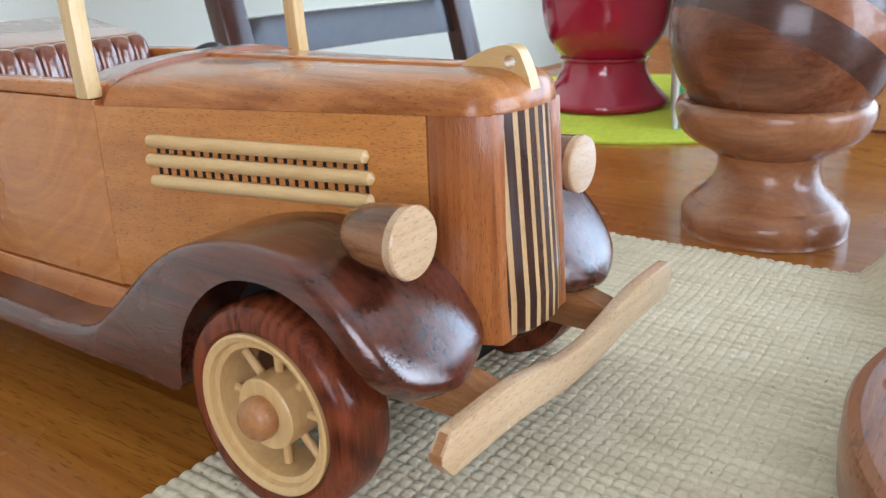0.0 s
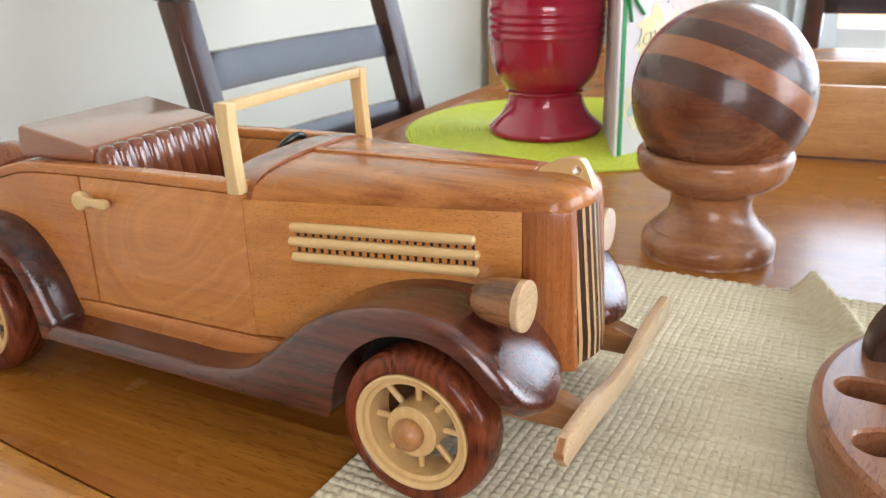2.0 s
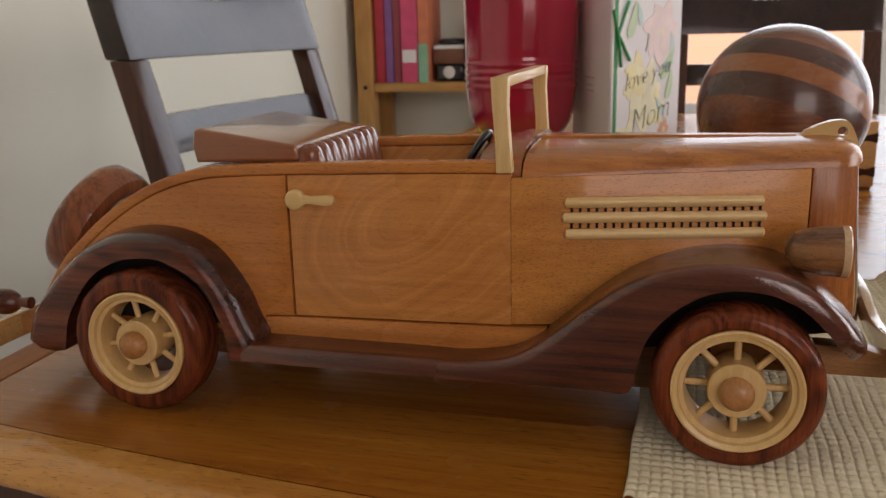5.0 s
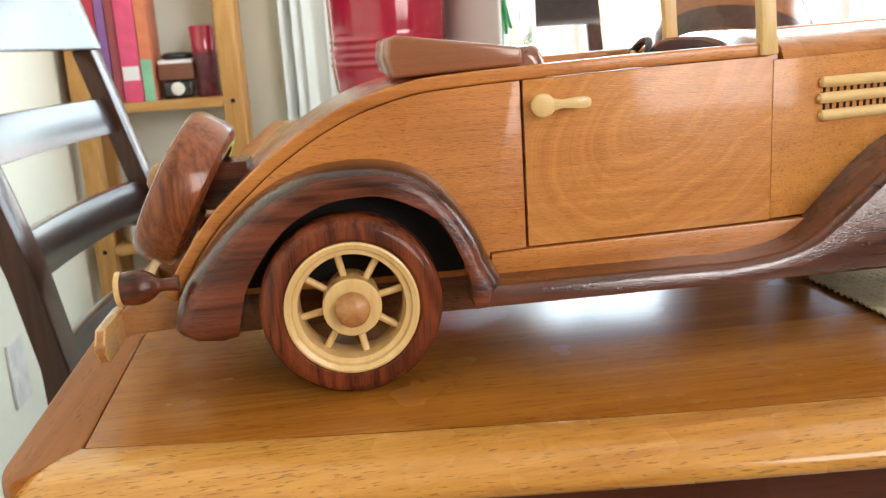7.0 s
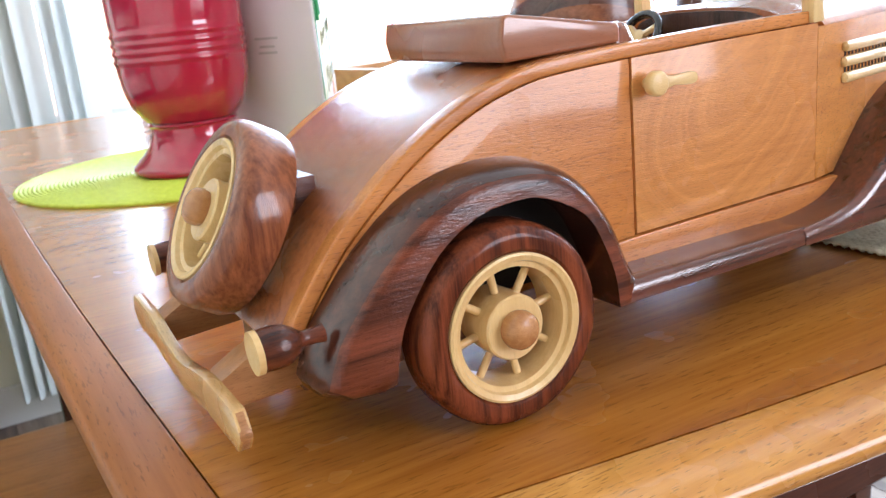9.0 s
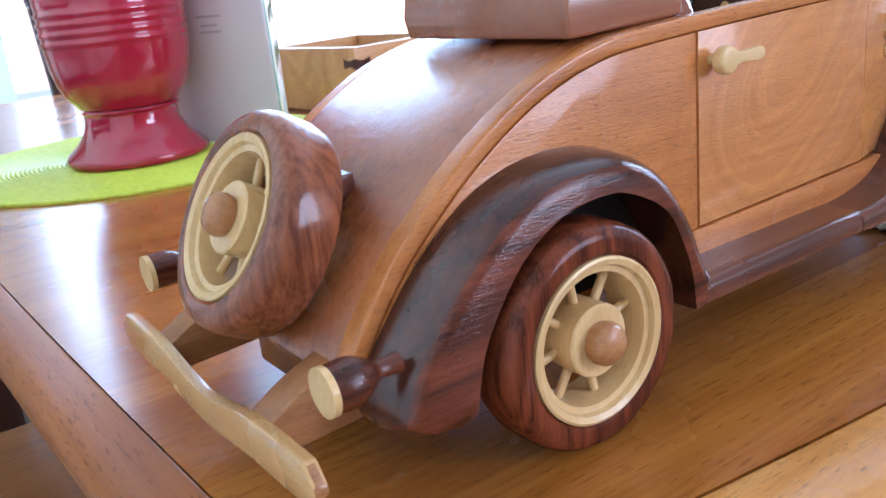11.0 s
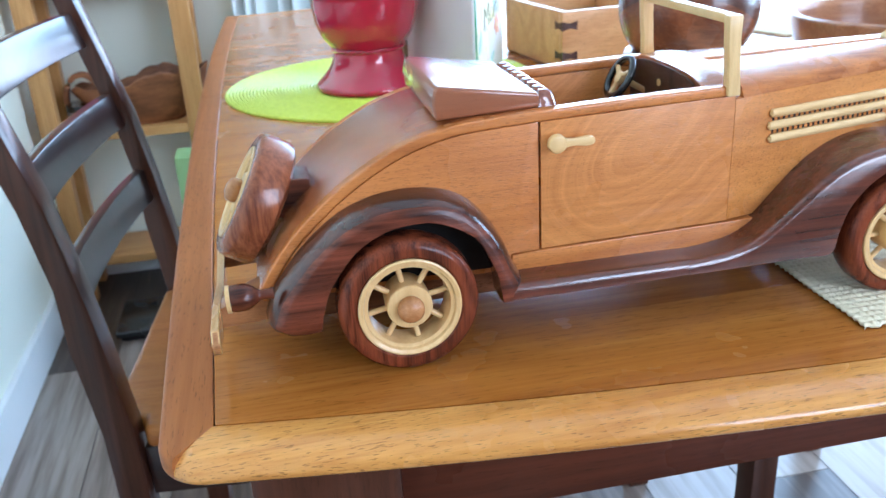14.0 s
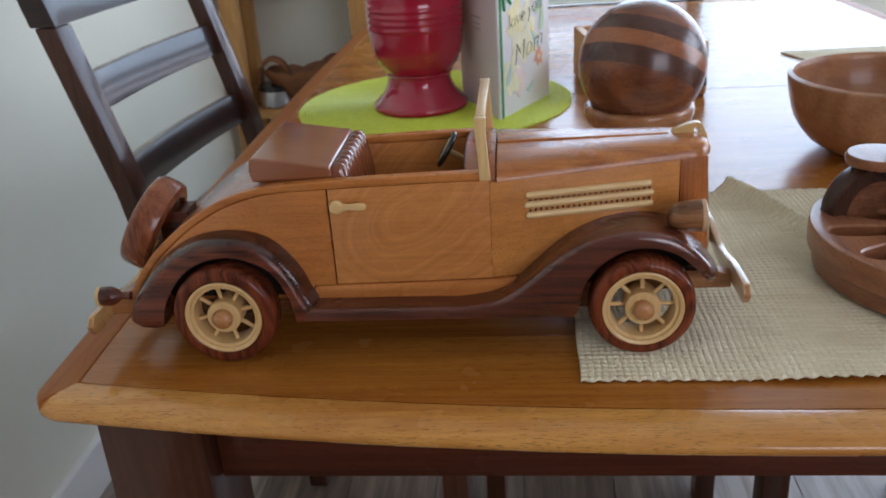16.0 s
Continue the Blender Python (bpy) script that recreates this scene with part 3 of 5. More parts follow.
for xa, xb in ((-0.86, -0.16), (7.56, 8.26)):
    for ya, yb in ((-0.32, 0.38), (13.62, 14.32)):
        bm = bmesh.new()
        cx, cy = 0.5 * (xa + xb), 0.5 * (ya + yb)
        lo = [bm.verts.new((cx + sx * 0.24, cy + sy * 0.24, FLOOR)) for sx, sy in ((-1, -1), (1, -1), (1, 1), (-1, 1))]
        mi = [bm.verts.new((cx + sx * 0.35, cy + sy * 0.35, -1.6)) for sx, sy in ((-1, -1), (1, -1), (1, 1), (-1, 1))]
        hi = [bm.verts.new((cx + sx * 0.35, cy + sy * 0.35, -0.14)) for sx, sy in ((-1, -1), (1, -1), (1, 1), (-1, 1))]
        for a, b in ((lo, mi), (mi, hi)):
            for k in range(4):
                bm.faces.new((a[k], a[(k + 1) % 4], b[(k + 1) % 4], b[k]))
        bm.faces.new(lo)
        bm.faces.new(hi)
        part("leg", bm, DARK_STAIN, table, "dark stained leg", 0.03)
for bm in (box(-0.15, 7.55, -0.14, 0.0, -0.80, -0.14), box(-0.15, 7.55, 14.0, 14.24, -0.80, -0.14)):
    part("apron", bm, APRON_WOOD, table, "dark stained apron", 0.02)
for bm in (box(-0.80, -0.56, 0.39, 13.61, -0.80, -0.14), box(7.96, 8.20, 0.39, 13.61, -0.80, -0.14)):
    part("apron", bm, APRON_WOOD, table, "dark stained apron", 0.02)


# ---------------------------------------------------------------- chairs
def build_chair(label):
    """A ladder back chair at the plan's origin that faces +x; its back posts stand at y = -1.95 and 1.95."""
    ch = new("dining_chair")
    ORIGIN[ch] = W(0, 0, FLOOR)
    ch.location = W(0, 0, FLOOR)
    tagged(ch, label, "chair", "dining chairs")
    seat_z = -3.3

    def back(z):
        """How far behind the seat's rear edge the back stands at a height."""
        if z > -0.6:
            return -0.29 - 0.28 * (z + 0.58)
        if z > -1.8:
            return -0.284 + 0.18 * (-0.6 - z)
        return -0.068 + 0.12 * min(-1.8 - z, 1.6)

    zs = [FLOOR, -6.5, seat_z - 0.6, seat_z, -2.2, -1.5, -1.2, -0.9, -0.6, 0.0, 1.0, 1.497]
    for y in (-1.95, 1.95):
        pts = [(back(z), y, z) for z in zs]
        bm = bmesh.new()
        secs = []
        for x, yy, z in pts:
            d = 0.36 if z < -1.7 else 0.27
            secs.append([bm.verts.new((x + 0.18 - d / 2 + a * d / 2, yy + b * 0.18, z)) for a, b in ((-1, -1), (1, -1), (1, 1), (-1, 1))])
        for a, b in zip(secs, secs[1:]):
            for k in range(4):
                bm.faces.new((a[k], a[(k + 1) % 4], b[(k + 1) % 4], b[k]))
        bm.faces.new(secs[0])
        bm.faces.new(secs[-1])
        part("back_post", bm, DARK_STAIN, ch, "", 0.03)
    for z0, z1, nm in ((0.40, 0.86, "slat"), (-0.72, -0.26, "slat"), (-1.84, -1.38, "slat")):
        bm = bmesh.new()
        secs = []
        for k in range(13):
            y = -1.77 + 3.54 * k / 12
            bow = 0.10 * (1 - (y / 1.78) ** 2)
            secs.append([bm.verts.new((back(z) - bow + dx, y, z)) for z, dx in ((z0, -0.07), (z1, -0.07), (z1, 0.07), (z0, 0.07))])
        for a, b in zip(secs, secs[1:]):
            for k in range(4):
                bm.faces.new((a[k], a[(k + 1) % 4], b[(k + 1) % 4], b[k]))
        bm.faces.new(secs[0])
        bm.faces.new(secs[-1])
        part(nm, bm, DARK_STAIN_X, ch, "", 0.02)
    # the crest lies across both posts; its upper edge dips towards the middle
    bm = bmesh.new()
    secs = []
    for k in range(21):
        y = -2.13 + 4.26 * k / 20
        bow = 0.12 * (1 - (y / 2.13) ** 2)
        top = 2.20 + 0.42 * min(1.0, abs(y) / 1.75) ** 2.4
        secs.append([bm.verts.new((back(z) - bow + dx, y, z)) for z, dx in ((1.50, -0.14), (top, -0.12), (top, 0.20), (1.50, 0.21))])
    for a, b in zip(secs, secs[1:]):
        for k in range(4):
            bm.faces.new((a[k], a[(k + 1) % 4], b[(k + 1) % 4], b[k]))
    bm.faces.new(secs[0])
    bm.faces.new(secs[-1])
    part("top_rail", bm, DARK_STAIN_X, ch, "dark curved crest board with a dipped upper edge", 0.03)
    seat = [(-0.08, -1.74), (0.34, -1.745), (0.37, -2.05), (2.0, -2.2), (3.6, -2.3), (4.02, -2.0), (4.08, 0), (4.02, 2.0), (3.6, 2.3), (2.0, 2.2), (0.37, 2.05), (0.34, 1.745), (-0.08, 1.74)]
    part("seat", prism(seat, "z", seat_z - 0.28, seat_z), SEAT_WOOD, ch, "honey coloured wooden seat", 0.08, 3)
    for y in (-1.9, 1.9):
        part("front_leg", prism([(3.58, y - 0.2), (3.94, y - 0.2), (3.94, y + 0.2), (3.58, y + 0.2)], "z", FLOOR, seat_z - 0.29), DARK_STAIN, ch, "", 0.03)
        part("side_rail", box(0.32, 3.57, y - 0.1, y + 0.1, seat_z - 0.95, seat_z - 0.29), DARK_STAIN_X, ch, "", 0.02)
        part("stretcher", box(0.32, 3.57, y - 0.08, y + 0.08, -6.7, -6.4), DARK_STAIN_X, ch, "", 0.02)
    part("front_rail", box(3.66, 3.86, -1.69, 1.69, seat_z - 0.95, seat_z - 0.29), DARK_STAIN_X, ch, "", 0.02)
    part("back_rail", box(0.02, 0.2, -1.75, 1.75, seat_z - 0.95, seat_z - 0.29), DARK_STAIN_X, ch, "", 0.02)
    return ch


def chair_pose(x, y, turn):
    return Matrix.Translation(W(x, y, FLOOR)) @ Matrix.Rotation(radians(turn), 4, "Z")


chair = build_chair("dark stained ladder back dining chair with a honey wood seat")
chair.matrix_basis = chair_pose(-2.6, 7.24, -5.8)
copy_thing(chair, chair_pose(4.2, 16.4, -90))
copy_thing(chair, chair_pose(9.0, 6.85, 180))

# ---------------------------------------------------------------- the wooden model car
car = thing("model_car", 1.3, YC, 0.0, "handmade wooden model of a vintage open roadster in several lacquered woods", "model car")

def both(f):
    """Builds a part of the near side, and its mirror image on the far side."""
    f(lambda y: y)
    f(lambda y: 2 * YC - y)


def mirrored(bm, m):
    for v in bm.verts:
        v.co.y = m(v.co.y)
    return bm


def hood_y(x):
    """The near face of the bonnet, which tapers to the front."""
    return 0.262 + max(0.0, x - 1.755) * 0.213


# side outline of the rear body
TAIL = smooth_line([(-0.735, 0.40), (-0.655, 0.535), (-0.54, 0.685), (-0.43, 0.79), (-0.29, 0.905), (-0.12, 1.015), (0.06, 1.10), (0.27, 1.158), (0.48, 1.178), (0.70, 1.188)], 4)

# rounded deck and solid rear body behind the seat
part("body", prism([(-0.70, 0.36)] + [(x, z) for x, z in TAIL] + [(0.745, 1.19), (0.80, 1.0), (0.80, 0.36)], "y", 0.315, 2 * YC - 0.315), MAHOGANY, car, "reddish brown rounded rear deck", 0.02)


def inset(line, d):
    """The line moved d to the inside (below and ahead of the tail curve)."""
    out = []
    for i, (x, z) in enumerate(line):
        a, b = line[max(i - 1, 0)], line[min(i + 1, len(line) - 1)]
        t_ = Vector((b[0] - a[0], b[1] - a[1])).normalized()
        out.append((x + t_.y * d, z - t_.x * d))
    return out


RAIL = TAIL + [(1.13, 1.203), (1.47, 1.211), (1.752, 1.216)]
RAIL_IN = inset(RAIL, 0.052)
TAIL_IN = [p for p in inset(RAIL, 0.054) if p[0] < 0.70]


def belt_rail(m):
    part("belt_rail", mirrored(prism(RAIL + RAIL_IN[::-1], "y", 0.2615, 0.345), m), IROKO, car, "", 0.012, 3)


def quarter(m):
    pts = [(-0.67, 0.38)] + TAIL_IN + [(0.711, 1.135), (0.711, 0.465), (0.56, 0.459), (0.56, 0.37)]
    part("quarter_panel", mirrored(prism(pts, "y", 0.262, 0.313), m), IROKO, car, "", 0.006, 2)


def door(m):
    pts = [(0.722, 0.470), (1.40, 0.483), (1.752, 0.491), (1.752, 1.162), (1.40, 1.155), (0.722, 1.135)]
    ob = part("door", mirrored(prism(pts, "y", 0.262, 0.345), m), IROKO_DOOR, car, "orange brown door with swirling grain", 0.003, 2)
    bm = lathe([(0, 0.0), (0.042, 0.0), (0.047, 0.010), (0.047, 0.036), (0.042, 0.046), (0, 0.049)], (0.785, 0.226, 1.036), (0, -1, 0), 24)
    arm = smooth_line([(0.800, 1.014), (0.86, 1.022), (0.93, 1.015), (0.965, 1.020), (0.975, 1.039), (0.965, 1.058), (0.93, 1.062), (0.86, 1.056), (0.80, 1.062)], 2, True)
    prism(arm, "y", 0.182, 0.212, bm)
    lathe([(0, 0), (0.018, 0), (0.018, 0.06), (0, 0.06)], (0.785, 0.270, 1.036), (0, -1, 0), 14, bm)
    part("handle", mirrored(bm, m), MAPLE, ob, "pale maple door handle", 0.006)


def sill(m):
    pts = [(0.56, 0.36), (2.30, 0.36), (2.30, 0.488), (1.752, 0.483), (1.40, 0.474), (0.722, 0.461), (0.565, 0.453)]
    part("sill", mirrored(prism(pts, "y", 0.258, 0.34), m), IROKO, car, "", 0.008)


def bonnet_side(m):
    pts = []
    for x in (1.7535, 2.1, 2.5, 2.965):
        pts.append((x, hood_y(x)))
    bm = bmesh.new()
    top = [1.145, 1.152, 1.160, 1.169]
    f = [[bm.verts.new((x, y + d, z)) for z in (0.495, zt)] for (x, y), zt in zip(pts, top) for d in (0.0, 0.06)]
    for k in range(3):
        a, b, c, e = f[2 * k], f[2 * k + 1], f[2 * k + 2], f[2 * k + 3]
        bm.faces.new((a[0], c[0], c[1], a[1]))
        bm.faces.new((b[0], b[1], e[1], e[0]))
        bm.faces.new((a[1], c[1], e[1], b[1]))
        bm.faces.new((a[0], b[0], e[0], c[0]))
    bm.faces.new((f[0][0], f[0][1], f[1][1], f[1][0]))
    bm.faces.new((f[6][0], f[7][0], f[7][1], f[6][1]))
    part("bonnet_side", mirrored(bm, m), IROKO_BONNET, car, "", 0.002)


def radiator_side(m):
    bm = bmesh.new()
    a = [(2.968, hood_y(2.968)), (3.08, 0.545), (3.150, 0.575), (3.150, 0.66), (2.968, 0.66)]
    lo = [bm.verts.new((x + 0.035 * (1 if i in (1, 2, 3) else 0), y, 0.48)) for i, (x, y) in enumerate(a)]
    hi = [bm.verts.new((x, y, 1.176)) for x, y in a]
    for k in range(5):
        bm.faces.new((lo[k], hi[k], hi[(k + 1) % 5], lo[(k + 1) % 5]))
    bm.faces.new(lo)
    bm.faces.new(hi)
    part("radiator_shell", mirrored(bm, m), IROKO_UP, car, "reddish upright grained radiator side", 0.012)


for builder in (belt_rail, quarter, door, sill, bonnet_side, radiator_side):
    both(builder)
part("core", box(1.86, 2.97, 0.56, 2 * YC - 0.56, 0.30, 1.12), BLACK, car)
part("chassis", box(-0.62, 2.50, 0.44, 2 * YC - 0.44, 0.17, 0.40), WALNUT, car, "", 0.01)
part("cabin_floor", box(0.80, 1.86, 0.346, 2 * YC - 0.346, 0.55, 0.62), MAHOGANY, car)

# grille of upright laminations round the nose
NS = 17


def nose(s):
    """Plan of the grille: s from -1 (near edge) to 1."""
    return 3.122 + 0.070 * (1 - abs(s) ** 2.2), YC + s * 0.205


for k in range(NS):
    s0, s1 = [-1 + 2 * (i + (0.13 if i % 2 == 0 else -0.13) * (0 < i < NS)) / NS for i in (k, k + 1)]
    (xa, ya), (xb, yb) = nose(s0), nose(s1)
    bm = bmesh.new()
    lo = [bm.verts.new(p) for p in ((xa + 0.03, ya, 0.50), (xb + 0.03, yb, 0.50), (xb - 0.09, yb, 0.50), (xa - 0.09, ya, 0.50))]
    mid = [bm.verts.new(p) for p in ((xa + 0.03, ya, 0.60), (xb + 0.03, yb, 0.60), (xb - 0.09, yb, 0.60), (xa - 0.09, ya, 0.60))]
    hi = [bm.verts.new(p) for p in ((xa - 0.015, ya, 1.176), (xb - 0.015, yb, 1.176), (xb - 0.11, yb, 1.176), (xa - 0.11, ya, 1.176))]
    for a, b in ((lo, mid), (mid, hi)):
        for i in range(4):
            bm.faces.new((a[i], b[i], b[(i + 1) % 4], a[(i + 1) % 4]))
    bm.faces.new(lo)
    bm.faces.new(hi)
    part("grille_slat", bm, GRILLE_MAPLE if k % 2 == 0 else WENGE, car, "pale maple strip" if k % 2 == 0 else "dark wenge strip")


# bonnet top: an arched sheet that rounds off at the nose
def bonnet_section(x):
    """Half width, foot height and rise of the bonnet top."""
    w = YC - hood_y(min(x, 2.97)) - max(0.0, x - 2.97) * 0.14
    foot = 1.150 + (x - 1.758) * 0.020
    rise = 0.104
    if x > 3.0:
        q = min(1.0, (x - 3.0) / 0.189)
        rise *= max(0.03, math.sqrt(max(0.0, 1 - q ** 3.0)))
    if x > 3.06:
        q = min(1.0, (x - 3.06) / 0.132)
        w *= max(0.10, math.sqrt(max(0.0, 1 - q ** 2.3)))
    return w, foot, rise


def arch(stations, section, n=28, thick=0.03):
    bm = bmesh.new()
    rows = []
    for x in stations:
        w, foot, rise = section(x)
        row = [bm.verts.new((x, YC - w, foot - thick))]
        for k in range(n + 1):
            s = -1 + 2 * k / n
            s = math.copysign(abs(s) ** 0.75, s)
            z = foot + rise * (1 - abs(s) ** 3.0) ** (1 / 2.2)
            row.append(bm.verts.new((x, YC + s * w, z)))
        row.append(bm.verts.new((x, YC + w, foot - thick)))
        rows.append(row)
    for a, b in zip(rows, rows[1:]):
        for k in range(len(a) - 1):
            bm.faces.new((a[k], a[k + 1], b[k + 1], b[k]))
        bm.faces.new((a[-1], a[0], b[0], b[-1]))
    bm.faces.new(rows[0])
    bm.faces.new(list(reversed(rows[-1])))
    return bm


stations = [1.80 + 0.12 * k for k in range(11)] + [3.03, 3.06, 3.085, 3.105, 3.123, 3.139, 3.152, 3.163, 3.172, 3.179, 3.184, 3.187]
part("bonnet", arch(stations, bonnet_section, thick=0.004), BONNET_TOP, car, "orange brown arched bonnet", 0.0)


def cowl_section(x):
    return YC - 0.300, 1.160, 0.112 if x > 1.66 else 0.094


part("cowl", arch([1.60, 1.615, 1.66, 1.70, 1.765, 1.790], cowl_section), MAHOGANY, car, "arched scuttle in reddish wood", 0.0)
part("dashboard", box(1.60, 1.64, 0.35, 2 * YC - 0.35, 0.80, 1.15), WENGE, car, "very dark dashboard", 0.004)
face = []
for k in range(25):
    s_ = -1 + 2 * k / 24
    face.append((YC + s_ * (YC - 0.352), 1.148 + 0.094 * (1 - abs(s_) ** 3.0) ** (1 / 2.2)))
part("dashboard_face", prism([(0.352, 0.80)] + face + [(2 * YC - 0.352, 0.80)], "x", 1.586, 1.598), WENGE, car, "very dark arched dashboard", 0.003)
for y in (0.80,):
    part("gauge", lathe([(0, 0), (0.020, 0), (0.020, 0.006), (0, 0.006)], (1.585, y, 1.14), (-1, 0, 0), 20), MAPLE_UP, car, "pale round gauge")
part("bonnet_ridge", prism([(1.80, 1.235), (2.92, 1.258), (2.92, 1.284), (1.80, 1.266)], "y", YC - 0.028, YC + 0.028), IROKO, car, "", 0.006)

# mascot fin with its hole
fin = smooth_line([(2.915, 1.268), (2.955, 1.298), (3.02, 1.328), (3.08, 1.344), (3.125, 1.338), (3.150, 1.300), (3.170, 1.250), (3.182, 1.200), (3.168, 1.196), (3.148, 1.235), (3.11, 1.262), (3.03, 1.268)], 3, True)
bm = bmesh.new()
n_f = 36
hole = [(3.105 + 0.020 * math.cos(2 * math.pi * k / n_f), 1.297 + 0.020 * math.sin(2 * math.pi * k / n_f)) for k in range(n_f)]
# the outline is met with the hole ring by equal angles round the hole's centre
outer = []
for k in range(n_f):
    a = 2 * math.pi * k / n_f
    d = Vector((math.cos(a), math.sin(a)))
    best = None
    for i in range(len(fin)):
        p, q = Vector(fin[i]), Vector(fin[(i + 1) % len(fin)])
        e = q - p
        den = d.x * e.y - d.y * e.x
        if abs(den) < 1e-9:
            continue
        w = p - Vector((3.105, 1.297))
        t_ = (w.x * e.y - w.y * e.x) / den
        u_ = (w.x * d.y - w.y * d.x) / den
        if t_ > 0 and -1e-6 <= u_ <= 1 + 1e-6 and (best is None or t_ > best):
            best = t_
    outer.append(Vector((3.105, 1.297)) + d * (best or 0.03))
sides = []
for y in (YC - 0.026, YC + 0.026):
    sides.append(([bm.verts.new((p[0], y, p[1])) for p in outer], [bm.verts.new((p[0], y, p[1])) for p in hole]))
for k in range(n_f):
    j = (k + 1) % n_f
    (o0, h0), (o1, h1) = sides
    bm.faces.new((o0[k], o0[j], h0[j], h0[k]))
    bm.faces.new((o1[k], h1[k], h1[j], o1[j]))
    bm.faces.new((o0[k], o1[k], o1[j], o0[j]))
    bm.faces.new((h0[k], h0[j], h1[j], h1[k]))
part("mascot", bm, MAPLE, car, "pale maple bonnet mascot with a round hole")


def louvres(m):
    for zc, x0, x1 in ((1.040, 1.975, 2.785), (0.975, 1.965, 2.80), (0.904, 1.975, 2.795)):
        bm = bmesh.new()
        pts = []
        for k in range(15):
            x = x0 + (x1 - x0) * (0.0, 0.012, 0.05, 0.15, 0.25, 0.34, 0.42, 0.5, 0.58, 0.66, 0.75, 0.85, 0.95, 0.988, 1.0)[k]
            pts.append((x, hood_y(x) - 0.010))
        secs = []
        for k, (x, y) in enumerate(pts):
            e = min(k, 14 - k)
            s = (0.30, 0.92)[e] if e < 2 else 1.0
            secs.append([bm.verts.new((x, y - 0.022 * s * math.cos(a), zc + 0.0235 * s * math.sin(a))) for a in [2 * math.pi * i / 10 for i in range(10)]])
        for a, b in zip(secs, secs[1:]):
            for k in range(10):
                bm.faces.new((a[k], a[(k + 1) % 10], b[(k + 1) % 10], b[k]))
        bm.faces.new(secs[0])
        bm.faces.new(list(reversed(secs[-1])))
        part("louvre", mirrored(bm, m), MAPLE, car, "pale maple louvre bar")
    for zc in (1.0075, 0.9395):
        for k in range(23):
            x = 2.005 + 0.765 * k / 22
            y = hood_y(x)
            part("vent_slot", mirrored(box(x - 0.0055, x + 0.0055, y - 0.0035, y + 0.004, zc - 0.016, zc + 0.016), m), BLACK, car)


both(louvres)

# fold down hood box, seat and windscreen
part("hood_box", prism([(0.222, 1.172), (0.205, 1.25), (0.218, 1.325), (0.245, 1.336), (0.735, 1.262), (0.742, 1.24), (0.742, 1.19)], "y", 0.336, 2 * YC - 0.336), HOOD_WOOD, car, "wedge shaped folded hood in reddish wood", 0.016, 3)
seat_profile = smooth_line([(0.748, 1.02), (0.748, 1.236), (0.775, 1.262), (0.81, 1.258), (0.835, 1.225), (0.862, 1.12), (0.885, 0.98)], 3) + [(0.885, 0.70), (0.80, 0.70)]
bm = bmesh.new()
NR = 9
cols = []
y0s, y1s = 0.356, 2 * YC - 0.356
for k in range(NR * 8 + 1):
    y = y0s + (y1s - y0s) * k / (NR * 8)
    puff = abs(math.sin(math.pi * k / 8)) ** 0.38
    e = min(1.0, min(k, NR * 8 - k) / 3)
    col = []
    for i, (x, z) in enumerate(seat_profile):
        front = 0.022 * (1 - puff) if x > 0.78 else 0.0
        up = 0.016 * (1 - puff) if z > 1.2 else 0.0
        col.append(bm.verts.new((x - front - 0.012 * (1 - e), y, z - up - 0.02 * (1 - e) * (z > 1.2))))
    cols.append(col)
for a, b in zip(cols, cols[1:]):
    for i in range(len(seat_profile)):
        j = (i + 1) % len(seat_profile)
        bm.faces.new((a[i], a[j], b[j], b[i]))
bm.faces.new(cols[0])
bm.faces.new(list(reversed(cols[-1])))
LEATHERY = wood("seat_mahogany", (0.27, 0.074, 0.029), (0.13, 0.031, 0.012), "z", 0.7, 0.18, 1.0, 0.3, 0.4, spec=0.5, sheen=0.10, relief=0.10)
part("seat_back", bm, LEATHERY, car, "glossy reddish brown seat back carved with upright pleats", angle=60)
part("seat", box(0.88, 1.22, 0.356, 2 * YC - 0.356, 0.62, 0.84), LEATHERY, car, "", 0.04, 3)


def screen_post(m):
    post = [(1.694, 1.166), (1.764, 1.168), (1.752, 1.30), (1.744, 1.45), (1.748, 1.566), (1.672, 1.566), (1.678, 1.45), (1.690, 1.30)]
    bm = prism(post, "y", 0.240, 0.300)
    part("screen_post", mirrored(bm, m), MAPLE_UP, car, "", 0.008)


both(screen_post)
part("screen_rail", box(1.680, 1.742, 0.301, 2 * YC - 0.301, 1.522, 1.568), MAPLE, car, "", 0.008)

# steering wheel
sw = Vector((1.435, 1.0, 1.145))
sa = Vector((-0.86, 0, 0.50)).normalized()
steering = part("steering_wheel", ring(sw, sa, 0.118, 0.020, 36), BLACK_GLOSS, car, "black steering wheel with pale spokes")
bm = lathe([(0, -0.02), (0.036, -0.02), (0.036, 0.012), (0, 0.018)], sw, sa, 20)
for k in range(3):
    a = 2 * math.pi * k / 3 + math.pi / 2
    side = sa.cross(Vector((0, 1, 0))).normalized()
    d = side * math.sin(a) + Vector((0, 1, 0)) * math.cos(a)
    rod(sw, sw + d * 0.11, 0.016, segs=8, bm=bm)
part("spokes", bm, MAPLE, steering, "pale maple wheel spokes")
part("steering_column", rod(sw, sw - sa * 0.26, 0.018), MAPLE, steering)


